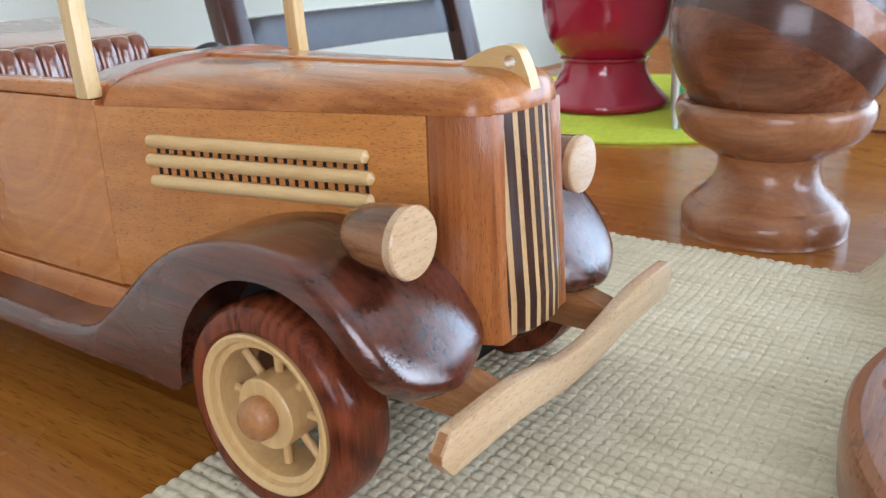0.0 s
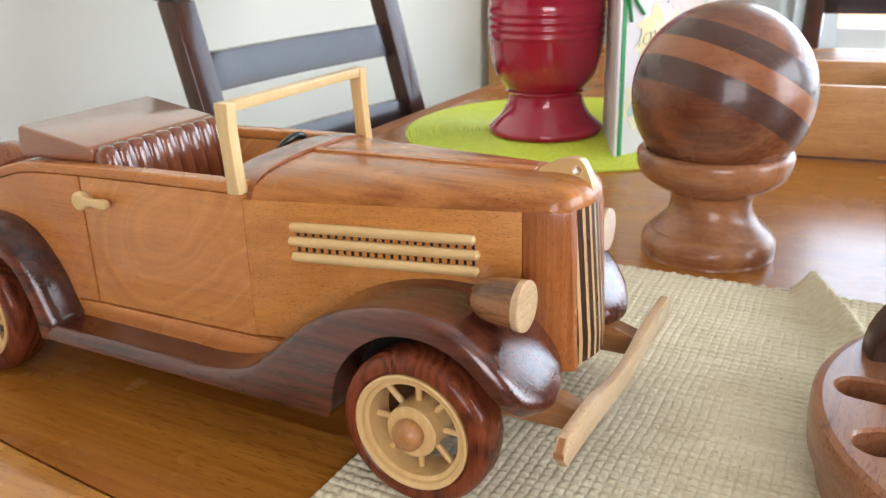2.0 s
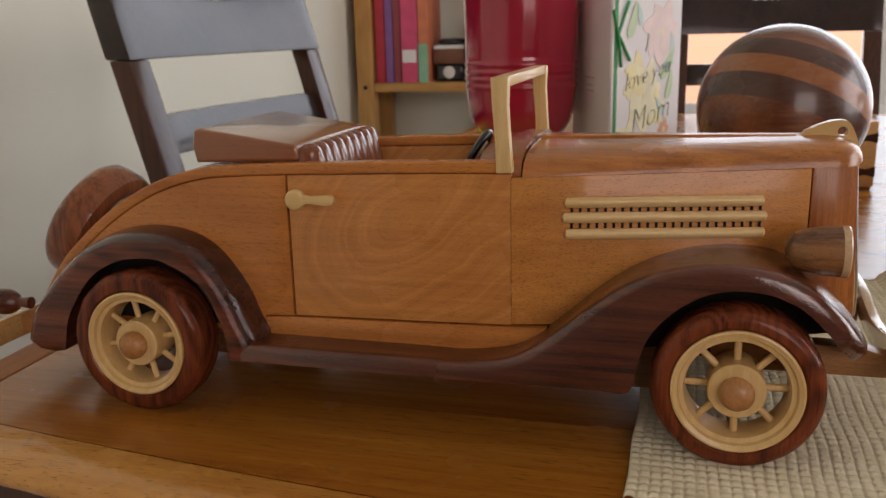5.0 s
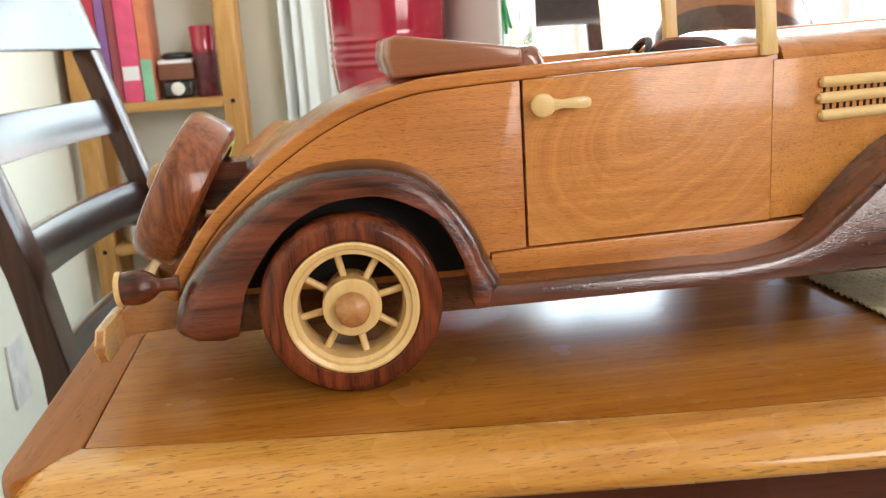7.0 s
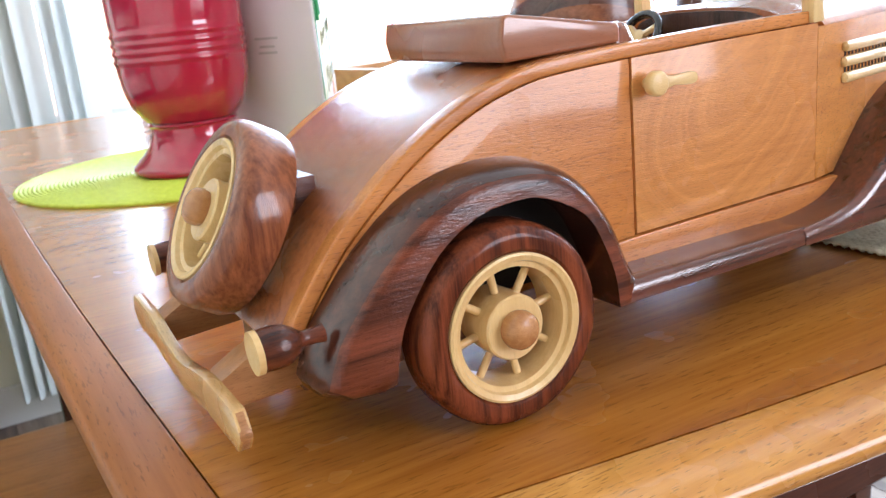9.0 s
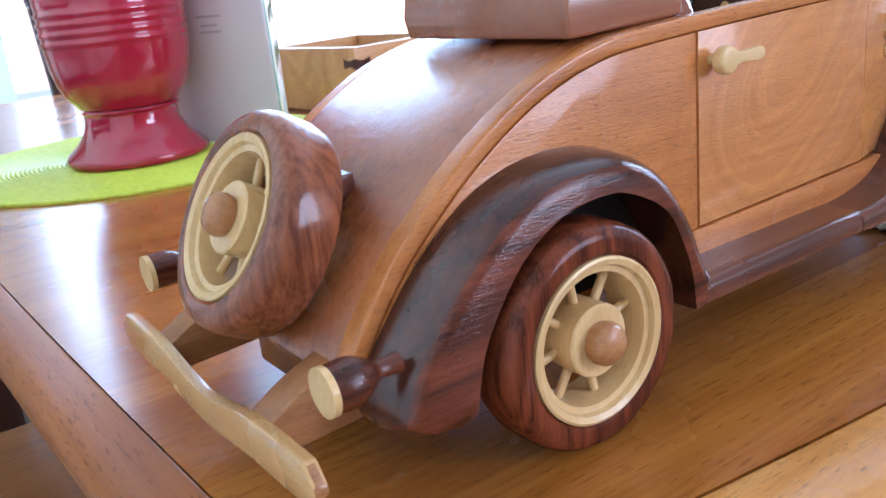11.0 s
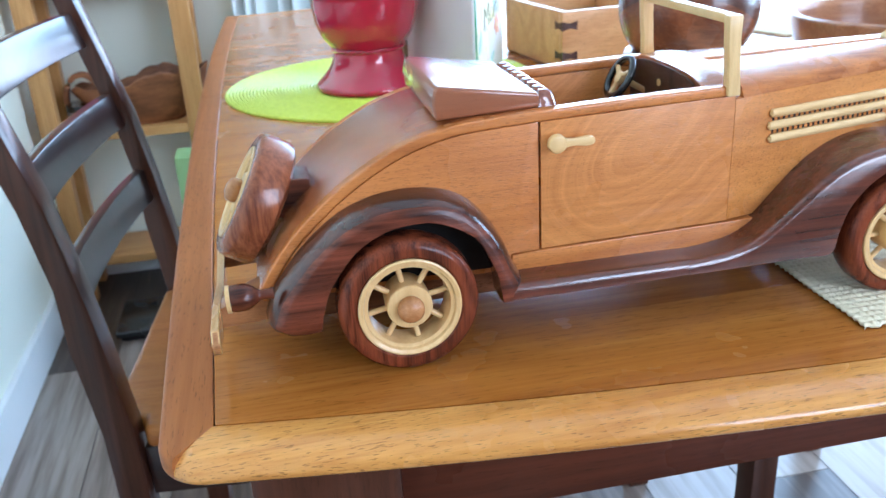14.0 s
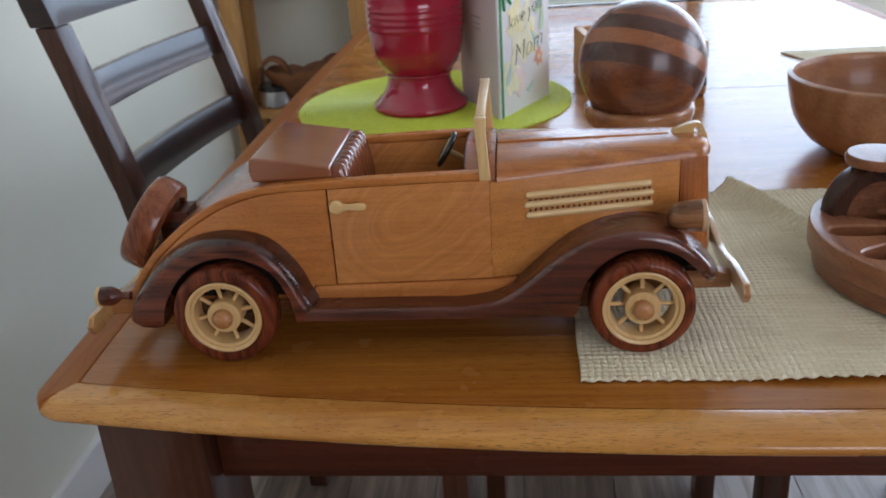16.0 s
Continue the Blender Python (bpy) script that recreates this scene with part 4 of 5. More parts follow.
# fenders and running boards
REAR_F = smooth_line([(-0.700, 0.325), (-0.655, 0.44), (-0.59, 0.530), (-0.465, 0.670), (-0.30, 0.797), (-0.12, 0.866), (0.07, 0.880), (0.22, 0.855), (0.340, 0.790), (0.430, 0.690), (0.502, 0.575), (0.545, 0.465), (0.585, 0.392)], 3)
REAR_IN = smooth_line([(0.462, 0.287), (0.448, 0.40), (0.412, 0.51), (0.33, 0.655), (0.17, 0.745), (0.05, 0.762), (-0.10, 0.738), (-0.25, 0.650), (-0.378, 0.485), (-0.422, 0.37), (-0.442, 0.272)], 3)


def fender_rear(m):
    bm = bmesh.new()
    rings = []
    for y, d in ((0.2605, 0.0), (0.150, 0.010), (0.112, 0.024), (0.090, 0.042), (0.077, 0.060), (0.072, 0.080)):
        outer_ = inset(REAR_F, d)
        k = d * 0.5
        pts = outer_ + [(0.585 - d, 0.290)] + REAR_IN + [(-0.50, 0.250 + k * 0.3), (-0.62 + k, 0.252 + k * 0.5), (-0.680 + d, 0.275 + k * 0.5)]
        rings.append([bm.verts.new((x, y, z)) for x, z in pts])
    for a, b in zip(rings, rings[1:]):
        for i in range(len(a)):
            j = (i + 1) % len(a)
            bm.faces.new((a[i], a[j], b[j], b[i]))
    bm.faces.new(rings[0])
    bm.faces.new(list(reversed(rings[-1])))
    ob = part("rear_fender", mirrored(bm, m), ROSEWOOD, car, "rosewood rear fender with a darker rounded crown", angle=50)
    ob.data.materials.append(ROSEWOOD_DARK)
    for p in ob.data.polygons:
        p.material_index = 1 if abs(p.normal.y) < 0.72 else 0


FF = [(1.46, 0.362, 1.46, 0.293, 0.073, 0.258), (1.58, 0.371, 1.58, 0.294, 0.072, 0.258), (1.68, 0.384, 1.70, 0.295, 0.072, 0.262), (1.77, 0.406, 1.82, 0.297, 0.072, 0.275), (1.86, 0.450, 1.98, 0.298, 0.072, 0.300),
      (2.00, 0.560, 2.15, 0.299, 0.072, 0.335), (2.13, 0.670, 2.275, 0.302, 0.072, 0.365), (2.25, 0.752, 2.305, 0.420, 0.072, 0.390),
      (2.37, 0.807, 2.345, 0.540, 0.072, 0.415), (2.48, 0.837, 2.43, 0.648, 0.072, 0.440), (2.58, 0.850, 2.545, 0.727, 0.072, 0.460),
      (2.68, 0.852, 2.66, 0.757, 0.072, 0.480), (2.83, 0.830, 2.79, 0.750, 0.072, 0.510), (2.96, 0.772, 2.91, 0.700, 0.073, 0.535),
      (3.06, 0.690, 3.00, 0.618, 0.078, 0.548), (3.13, 0.605, 3.06, 0.545, 0.095, 0.545), (3.172, 0.547, 3.10, 0.500, 0.128, 0.520),
      (3.192, 0.504, 3.125, 0.470, 0.175, 0.480), (3.197, 0.477, 3.145, 0.457, 0.225, 0.430), (3.190, 0.461, 3.165, 0.451, 0.285, 0.365)]


def fender_front(m):
    bm = bmesh.new()
    st = smooth_line(FF, 3)
    rings = []
    n_t = 14
    for k, (xo, zo, xi, zi, y0, y1) in enumerate(st):
        s = k / (len(st) - 1)
        po, pi = Vector((xo, zo)), Vector((xi, zi))
        d = (pi - po).normalized()
        crown = 0.050 * max(0.0, (s - 0.62) / 0.38)
        row = []
        for i in range(n_t + 1):
            t_ = i / n_t
            y = y0 + (y1 - y0) * (t_ ** 1.35)
            off = (y - y0) / 0.040
            drop = 0.040 * (1 - math.sqrt(max(0.0, 1 - (1 - off) ** 2))) if off < 1 else 0.0
            drop = min(drop + crown * abs(2 * (y - y0) / (y1 - y0) - 1) ** 2.6, 0.92 * (pi - po).length)
            p = po + d * drop
            row.append(bm.verts.new((p.x, y, p.y)))
        row.append(bm.verts.new((xi, y1, zi)))
        row.append(bm.verts.new((xi, y0, zi)))
        rings.append(row)
    for a, b in zip(rings, rings[1:]):
        for i in range(len(a)):
            j = (i + 1) % len(a)
            bm.faces.new((a[i], a[j], b[j], b[i]))
    bm.faces.new(rings[0])
    bm.faces.new(list(reversed(rings[-1])))
    part("front_fender", mirrored(bm, m), FENDER_WOOD, car, "dark rosewood front fender with a rounded tongue", angle=50)


def board(m):
    """Its lip runs on into the front fender's edge."""
    lip = [(0.074, 0.292), (0.262, 0.292), (0.262, 0.370), (0.200, 0.366), (0.150, 0.366), (0.124, 0.369), (0.106, 0.368), (0.092, 0.362), (0.081, 0.350), (0.075, 0.334)]
    bm = bmesh.new()
    rings = []
    for x, sink, inn in ((0.50, 0.0, 0.0), (0.9, 0.0, 0.0), (1.30, 0.0, 0.0), (1.48, 0.003, 0.003), (1.60, 0.012, 0.009), (1.70, 0.026, 0.015)):
        rings.append([bm.verts.new((x, y + inn * (y < 0.2), z - sink * (z > 0.3) + 0.004 * (x > 1.45) * (z < 0.3))) for y, z in lip])
    for a, b in zip(rings, rings[1:]):
        for i in range(len(a)):
            j = (i + 1) % len(a)
            bm.faces.new((a[i], a[j], b[j], b[i]))
    bm.faces.new(rings[0])
    bm.faces.new(list(reversed(rings[-1])))
    part("running_board", mirrored(bm, m), FENDER_WOOD, car, "reddish rosewood running board with a rounded edge", angle=60)


for builder in (fender_rear, fender_front, board):
    both(builder)


def well_shades(m):
    """Added black sheets behind the wheels that stand in for the shade under the fenders."""
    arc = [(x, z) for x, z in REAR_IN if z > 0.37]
    part("wheel_well", mirrored(prism(arc, "y", 0.2588, 0.2603), m), BLACK, car, "black sheet standing in for the shade in the wheel well")
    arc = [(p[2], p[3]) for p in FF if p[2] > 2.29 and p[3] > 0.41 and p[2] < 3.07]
    part("wheel_well", mirrored(prism(arc, "y", 0.284, 0.288), m), BLACK, car, "black sheet standing in for the shade in the wheel well")


both(well_shades)


def headlamp(m):
    c = (2.855, 0.289, 0.879)
    pr = [(0, 0.0), (0.040, 0.006), (0.066, 0.028), (0.085, 0.070), (0.096, 0.125), (0.101, 0.20), (0.101, 0.205)]
    lamp = part("headlamp", mirrored(lathe(pr + [(0, 0.205)], c, (1, 0, 0), 32), m), LAMP_WOOD, car, "bullet shaped streaky brown headlamp with a pale wooden lens")
    part("lens", mirrored(lathe([(0, 0.2055), (0.1025, 0.2055), (0.1035, 0.230), (0.099, 0.236), (0, 0.240)], c, (1, 0, 0), 32), m), BEECH, lamp, "pale maple lens disc")


def tail_lamp(m):
    c = (-0.645, 0.115, 0.490)
    pr = smooth_line([(0.030, 0.0), (0.025, 0.04), (0.027, 0.068), (0.045, 0.090), (0.061, 0.120), (0.066, 0.155), (0.062, 0.20)], 3)
    pr = [(0, 0)] + pr + [(0, 0.20)]
    lamp = part("tail_lamp", mirrored(lathe(pr, c, (-1, 0, -0.02), 28), m), ROSEWOOD, car, "dark turned tail lamp with a pale lens")
    part("lens", mirrored(lathe([(0, 0.2005), (0.066, 0.2005), (0.066, 0.220), (0, 0.222)], c, (-1, 0, -0.02), 28), m), MAPLE, lamp, "pale maple lens disc")


both(headlamp)
both(tail_lamp)


def bumper(name, x0, x1, lift, drop, wood_=BEECH):
    top, bottom = [], []
    for k in range(33):
        y = 0.035 + (2 * YC - 0.07) * k / 32
        s = (y - YC) / (YC - 0.035)
        wave = 0.5 + 0.5 * math.cos(math.pi * min(1.0, abs(s) / 0.62))
        zc = lift - drop * wave
        half = 0.066 - 0.012 * wave
        e = max(0.0, (abs(s) - 0.93) / 0.07)
        half *= math.sqrt(max(0.02, 1 - e * e))
        top.append((y, zc + half))
        bottom.append((y, zc - half))
    ob = part(name, prism(top + bottom[::-1], "x", x0, x1), wood_, car, "pale wavy wooden bumper with browner end grain", 0.010, 2)
    ob.data.materials.append(BRACKET)
    for p in ob.data.polygons:
        p.material_index = 1 if abs(p.normal.y) > 0.75 else 0


bumper("front_bumper", 3.30, 3.345, 0.432, 0.045)
bumper("rear_bumper", -0.960, -0.918, 0.285, 0.045, BEECH_WARM)
for y0, y1 in ((0.36, 0.46), (2 * YC - 0.46, 2 * YC - 0.36)):
    part("bumper_bracket", prism([(2.60, 0.33), (3.301, 0.335), (3.301, 0.425), (3.18, 0.462), (2.60, 0.46)], "y", y0, y1), BRACKET, car, "", 0.008)
    part("bumper_bracket", prism([(-0.919, 0.235), (-0.50, 0.26), (-0.50, 0.47), (-0.66, 0.46), (-0.82, 0.395), (-0.919, 0.34)], "y", y0 - 0.03 * (y0 < YC), y1 + 0.03 * (y0 > YC)), BRACKET, car, "", 0.008)


# wheels
def wheel(centre, axis, turn, name="wheel", label="dark wooden wheel with a pale rim and eight spokes", mat=BUBINGA, RT=0.35):
    """centre lies in the middle of the tyre; axis points outwards."""
    a = Vector(axis).normalized()
    c = Vector(centre)
    h = 0.105
    tyre = [(0.255, -h), (RT - 0.048, -h), (RT - 0.012, -h + 0.022), (RT, -h + 0.06), (RT, h - 0.060), (RT - 0.006, h - 0.030), (RT - 0.022, h - 0.008), (RT - 0.046, h), (0.267, h), (0.255, h - 0.01), (0.255, -h)]
    w = part(name, lathe(tyre, c, a, 64), mat, car, label)
    rim = [(0.2545, -0.06), (0.2545, h + 0.002), (0.246, h + 0.006), (0.229, h - 0.002), (0.223, h - 0.018), (0.205, h - 0.022), (0.199, h - 0.05), (0.199, -0.06), (0.2545, -0.06)]
    part("rim", lathe(rim, c, a, 64), MAPLE_UP, w, "pale maple rim")
    hub = [(0, -0.08), (0.108, -0.08), (0.112, 0.0), (0.112, h - 0.014), (0.106, h - 0.008), (0, h - 0.008)]
    part("hub", lathe(hub, c, a, 40), MAPLE_UP, w, "pale maple hub")
    cap = [(0, h - 0.0075), (0.062, h - 0.0075), (0.067, h + 0.012), (0.063, h + 0.036), (0.048, h + 0.052), (0.022, h + 0.060), (0, h + 0.062)]
    part("hub_cap", lathe(cap, c, a, 32), HUB_CAP, w, "turned wooden hub cap")
    side = a.orthogonal().normalized()
    up = a.cross(side)
    for k in range(8):
        t_ = radians(turn) + 2 * math.pi * k / 8
        d = side * math.cos(t_) + up * math.sin(t_)
        part("spoke", rod(c + d * 0.104 + a * 0.02, c + d * 0.205 + a * 0.02, 0.0145, segs=10), MAPLE_UP, w)
    return w


for x, turn, yw, HUB, R_ in ((-0.012, 12, 0.137, 0.350, 0.3495), (2.694, 0, 0.147, 0.3535, 0.336)):
    wheel((x, yw, HUB), (0, -1, 0), turn, RT=R_)
    wheel((x, 2 * YC - yw, HUB), (0, 1, 0), turn, RT=R_)
    part("axle", rod((x, 0.20, HUB), (x, 2 * YC - 0.20, HUB), 0.03), WALNUT, car)
spare_axis = Vector((-0.874, 0, 0.485))
wheel(Vector((-0.688, YC, 0.745)), spare_axis, 20, "spare_wheel", "glossy reddish brown wooden spare wheel with a pale rim", SPARE_WOOD, 0.342)
part("spare_mount", box(-0.60, -0.40, YC - 0.12, YC + 0.12, 0.66, 0.86), ROSEWOOD, car, "", 0.01)

# ---------------------------------------------------------------- things on the table
def woven_mat():
    x0, x1, y0, y1, warp, weft = 2.285, 7.2, -0.255, 2.93, 0.044, 0.051
    fine = np.arange(0, (5.25 - x0) / (x1 - x0), warp / 8 / (x1 - x0))
    xs_ = np.r_[fine, np.linspace(fine[-1], 1, 90)[1:]]
    ny = int((y1 - y0) / weft) * 7
    nx = len(xs_) - 1
    ys_ = np.linspace(0, 1, ny + 1)
    gx, gy = np.meshgrid(xs_, ys_, indexing="ij")
    rough = np.random.RandomState(5).rand(220, 120)
    u, v = gx * (x1 - x0) / warp, gy * (y1 - y0) / weft
    edge = np.where((gy > 0.995) | (gy < 0.005), 0.010 * np.sin(gx * 330), 0.0)
    X = x0 + (x1 - x0) * gx + 0.035 * np.sin(gy * 3.0) * (1 - gx) - 0.05 * gy * (1 - gx) + 0.004 * np.sin(v * 0.5 + 2 * np.sin(u * 0.1))
    Y = y0 + (y1 - y0) * gy + 0.10 * gx * gy * np.sin(gx * 5) + edge + 0.006 * np.sin(u * 0.17 + np.sin(v * 0.3))
    iu, iv = np.floor(u).astype(int) % 220, np.floor(v).astype(int) % 120
    row = np.abs(np.sin(math.pi * (v + 0.05 * np.sin(math.pi * u)))) ** 0.42
    bead = np.abs(np.sin(math.pi * u)) ** 0.35
    Z = 0.012 + 0.020 * row * (0.55 + 0.45 * bead) * (0.88 + 0.18 * rough[iu, iv])
    # a soft ridge that runs in from the far edge, and slight waves
    rx = 3.88 + 0.46 * (2.95 - Y)
    ridge = np.exp(-((X - rx) / 0.085) ** 2) * np.clip((Y - 1.3) / 1.2, 0, 1) * 0.15
    wave = 0.010 * np.sin(X * 2.1 + Y * 1.3) + 0.010 * np.sin(Y * 3.3 - X)
    calm = np.clip((X - 3.25) / 0.5, 0, 1) * np.clip(np.abs(Y - 1.1) - 0.0, 0, 1)
    Z = Z + ridge + np.maximum(wave, 0) * calm
    verts = np.stack([X * U, Y * U, Z * U + TOP], -1).reshape(-1, 3)
    i = np.arange(nx)[:, None] * (ny + 1) + np.arange(ny)[None, :]
    faces = np.stack([i, i + ny + 1, i + ny + 2, i + 1], -1).reshape(-1, 4)
    me = bpy.data.meshes.new("woven_mat")
    me.from_pydata(verts.tolist(), [], faces.tolist())
    me.materials.append(CLOTH)
    me.polygons.foreach_set("use_smooth", [True] * len(me.polygons))
    ob = new("woven_mat", me)
    sol = ob.modifiers.new("thickness", "SOLIDIFY")
    sol.thickness, sol.offset = 0.0012, -1
    return tagged(ob, "cream woven cotton place mat with a soft fold", "place mat")


woven_mat()

# round lime place mat of concentric cords
LMX, LMY = 0.79, 6.85
lime = thing("round_placemat", LMX, LMY, 0.0, "lime green round woven place mat under the red vase", "place mat")
part("backing", lathe([(0, 0.001), (1.868, 0.001), (1.872, 0.016), (0, 0.016)], (LMX, LMY, 0), (0, 0, 1), 96), LIME, lime)
N_CORD = 46
for k in range(N_CORD):
    r, w = 1.85 - 1.84 * k / N_CORD, 0.0185
    cord = [(max(0.001, r + w * math.cos(a)), 0.0165 + 0.018 * math.sin(a)) for a in (0.0, 0.6, 1.2, math.pi / 2, 1.94, 2.54, math.pi)]
    part("cord", lathe(cord, (LMX, LMY, 0), (0, 0, 1), 80 if r > 0.6 else 32), LIME, lime, angle=180)

VX, VY = 0.635, 6.55
vp = smooth_line([(0.56, 0.0), (0.625, 0.015), (0.635, 0.07), (0.585, 0.125), (0.490, 0.22), (0.430, 0.33), (0.415, 0.41), (0.415, 0.45), (0.440, 0.47), (0.425, 0.49), (0.455, 0.53), (0.535, 0.64), (0.590, 0.80), (0.612, 0.95), (0.620, 1.04)], 3)
for z in (1.09, 1.17, 1.25, 1.33):
    vp += [(0.622, z - 0.030), (0.636, z - 0.012), (0.636, z + 0.012), (0.622, z + 0.030)]
vp += smooth_line([(0.626, 1.42), (0.634, 1.8), (0.645, 2.3), (0.668, 2.9), (0.70, 3.15), (0.70, 3.20), (0.665, 3.20), (0.61, 2.9), (0.58, 1.0), (0.3, 0.6), (0.0, 0.55)], 3)
vase = thing("vase", VX, VY, 0.036, "glossy dark red ceramic footed vase with raised rings", "vase")
WAIST = 0.49
foot_line = [(0, 0.0)] + [p for p in vp[:60] if p[1] <= WAIST and vp.index(p) < 30]
foot_line += [(0, foot_line[-1][1])]
part("foot", lathe(foot_line, (VX, VY, 0.036), (0, 0, 1), 72), RED_GLAZE, vase, angle=50)
body_line = [(0, WAIST + 0.005)] + [p for k, p in enumerate(vp) if k > 10 and not (k < 30 and p[1] <= WAIST + 0.005)]
part("body", lathe(body_line, (VX, VY, 0.036), (0, 0, 1), 72), RED_GLAZE, vase, angle=50)

# laminated ball on a turned stand
BX, BY = 3.105, 3.545
sp = smooth_line([(0.0, 0.0), (0.42, 0.0), (0.452, 0.02), (0.462, 0.08), (0.452, 0.13), (0.40, 0.19), (0.325, 0.26), (0.285, 0.33), (0.275, 0.40), (0.305, 0.46), (0.40, 0.51), (0.485, 0.575), (0.522, 0.65), (0.528, 0.715), (0.51, 0.752), (0.47, 0.76), (0.43, 0.735), (0.30, 0.64), (0.0, 0.60)], 3)
stand = thing("turned_stand", BX, BY, 0.0, "reddish brown turned wooden stand on the table", "stand")
i1, i2 = [next(i for i, p in enumerate(sp) if p[1] >= z) for z in (0.19, 0.46)]
for name, line in (("foot", sp[:i1 + 1] + [(0, sp[i1][1])]), ("stem", [(0, sp[i1][1])] + sp[i1:i2 + 1] + [(0, sp[i2][1])]), ("cup", [(0, sp[i2][1])] + sp[i2:])):
    part(name, lathe(line, (BX, BY, 0.0), (0, 0, 1), 64), TURNED, stand, angle=60)

BALL_C, BALL_R = Vector((3.125, 3.535, 1.135)), 0.602
ball = thing("wooden_ball", BALL_C.x, BALL_C.y, BALL_C.z - BALL_R, "polished wooden ball laminated in dark and light walnut stripes", "ball")
bn = Vector((0.30, 0.42, 0.86)).normalized()
cuts = [-1.01, -0.30, -0.02, 0.22, 0.47, 1.01]
mats = [BALL_MID, BALL_DARK, BALL_LIGHT, BALL_DARK, BALL_MID]
for k in range(5):
    bm = bmesh.new()
    bmesh.ops.create_uvsphere(bm, u_segments=72, v_segments=48, radius=BALL_R)
    for v in bm.verts:
        v.co = v.co + BALL_C
    for s, inner, outer_ in ((cuts[k], True, False), (cuts[k + 1], False, True)):
        if abs(s) > 1:
            continue
        g = bm.verts[:] + bm.edges[:] + bm.faces[:]
        res = bmesh.ops.bisect_plane(bm, geom=g, plane_co=BALL_C + bn * (s * BALL_R), plane_no=bn, clear_inner=inner, clear_outer=outer_)
        edges = [e for e in res["geom_cut"] if isinstance(e, bmesh.types.BMEdge)]
        bmesh.ops.contextual_create(bm, geom=edges)
    part("lamination", bm, mats[k], ball, "", angle=50)

# greeting card standing open
card = thing("greeting_card", 1.70, 5.72, 0.036, "white floral greeting card with handwriting and green ribbon, standing open", "greeting card")
FOLD = Vector((1.705, 5.72, 0.036))
PR, PL = Vector((2.35, 6.92, 0.036)), Vector((1.18, 6.98, 0.036))
CH = 2.08


def sheet(a, b, z0, z1, th):
    d = (b - a).normalized()
    n = Vector((d.y, -d.x, 0)) * th
    bm = bmesh.new()
    v = [bm.verts.new(p) for p in (a, b, b + n, a + n)]
    v2 = [bm.verts.new(Vector((p.co.x, p.co.y, z1))) for p in v]
    for p in v:
        p.co.z = z0
    for k in range(4):
        bm.faces.new((v[k], v[(k + 1) % 4], v2[(k + 1) % 4], v2[k]))
    bm.faces.new(v)
    bm.faces.new(v2)
    return bm


front = part("front_panel", sheet(FOLD, PR, 0.036, CH, 0.010), PAPER, card)
part("back_panel", sheet(PL, FOLD, 0.036, CH, 0.010), PAPER_EDGE, card)
cd = (PR - FOLD).normalized()
cn = Vector((cd.y, -cd.x, 0))


def on_card(u, z, lift=0.012):
    return FOLD + cd * u + cn * lift + Vector((0, 0, z - FOLD.z))


def card_patch(outline, mat, name, lift):
    bm = bmesh.new()
    f = [bm.verts.new(on_card(u, z, lift)) for u, z in outline]
    g = [bm.verts.new(on_card(u, z, lift - 0.0035)) for u, z in outline]
    bm.faces.new(f)
    bm.faces.new(g)
    for k in range(len(f)):
        bm.faces.new((f[k], f[(k + 1) % len(f)], g[(k + 1) % len(f)], g[k]))
    part(name, bm, mat, front)


def petal(u, z, a, ln, wd):
    out = []
    for k in range(12):
        t_ = 2 * math.pi * k / 12
        p, q = ln * (0.5 + 0.5 * math.cos(t_)), wd * math.sin(t_) * (0.6 + 0.4 * math.cos(t_ + 2.6))
        out.append((u + p * math.cos(a) - q * math.sin(a), z + p * math.sin(a) + q * math.cos(a)))
    return out


for bloom, (u, z, r, m_, n_) in enumerate(((0.50, 0.42, 0.20, PINK, 7), (0.62, 1.02, 0.36, WASH, 7), (0.46, 1.22, 0.24, YELLOW, 5), (0.86, 0.86, 0.20, YELLOW, 5), (0.95, 1.66, 0.34, PINK, 7), (0.30, 0.52, 0.26, WASH, 6), (1.05, 0.62, 0.12, PEACH, 6))):
    for k in range(n_):
        card_patch(petal(u, z, 2 * math.pi * k / n_ + 0.3, r * (1.0 + 0.18 * (k % 2)), r * 0.62), m_, "petal", 0.0130 + 0.0008 * k + 0.00011 * bloom)
    card_patch([(u + 0.035 * math.cos(2 * math.pi * k / 8), z + 0.035 * math.sin(2 * math.pi * k / 8)) for k in range(8)], YELLOW if m_ is not YELLOW else WASH, "flower_eye", 0.0180)
for (u, z, a, ln) in ((0.95, 1.18, 0.9, 0.42), (0.28, 1.62, 1.2, 0.40), (1.08, 0.95, 1.3, 0.34), (0.18, 1.86, 0.9, 0.30), (0.95, 1.30, 0.2, 0.28), (0.70, 0.24, 0.5, 0.22), (1.00, 0.78, 2.2, 0.26), (0.16, 0.42, 1.1, 0.28), (1.16, 1.44, 1.7, 0.24), (0.52, 1.74, 1.9, 0.24)):
    card_patch(petal(u, z, a, ln, ln * 0.26), LEAF if ln > 0.3 else TEAL, "leaf", 0.0210)
part("ribbon", sheet(on_card(0.035, 0.06, 0.013), on_card(0.085, 0.06, 0.013), 0.04, CH, 0.006), RIBBON, front, "green ribbon")
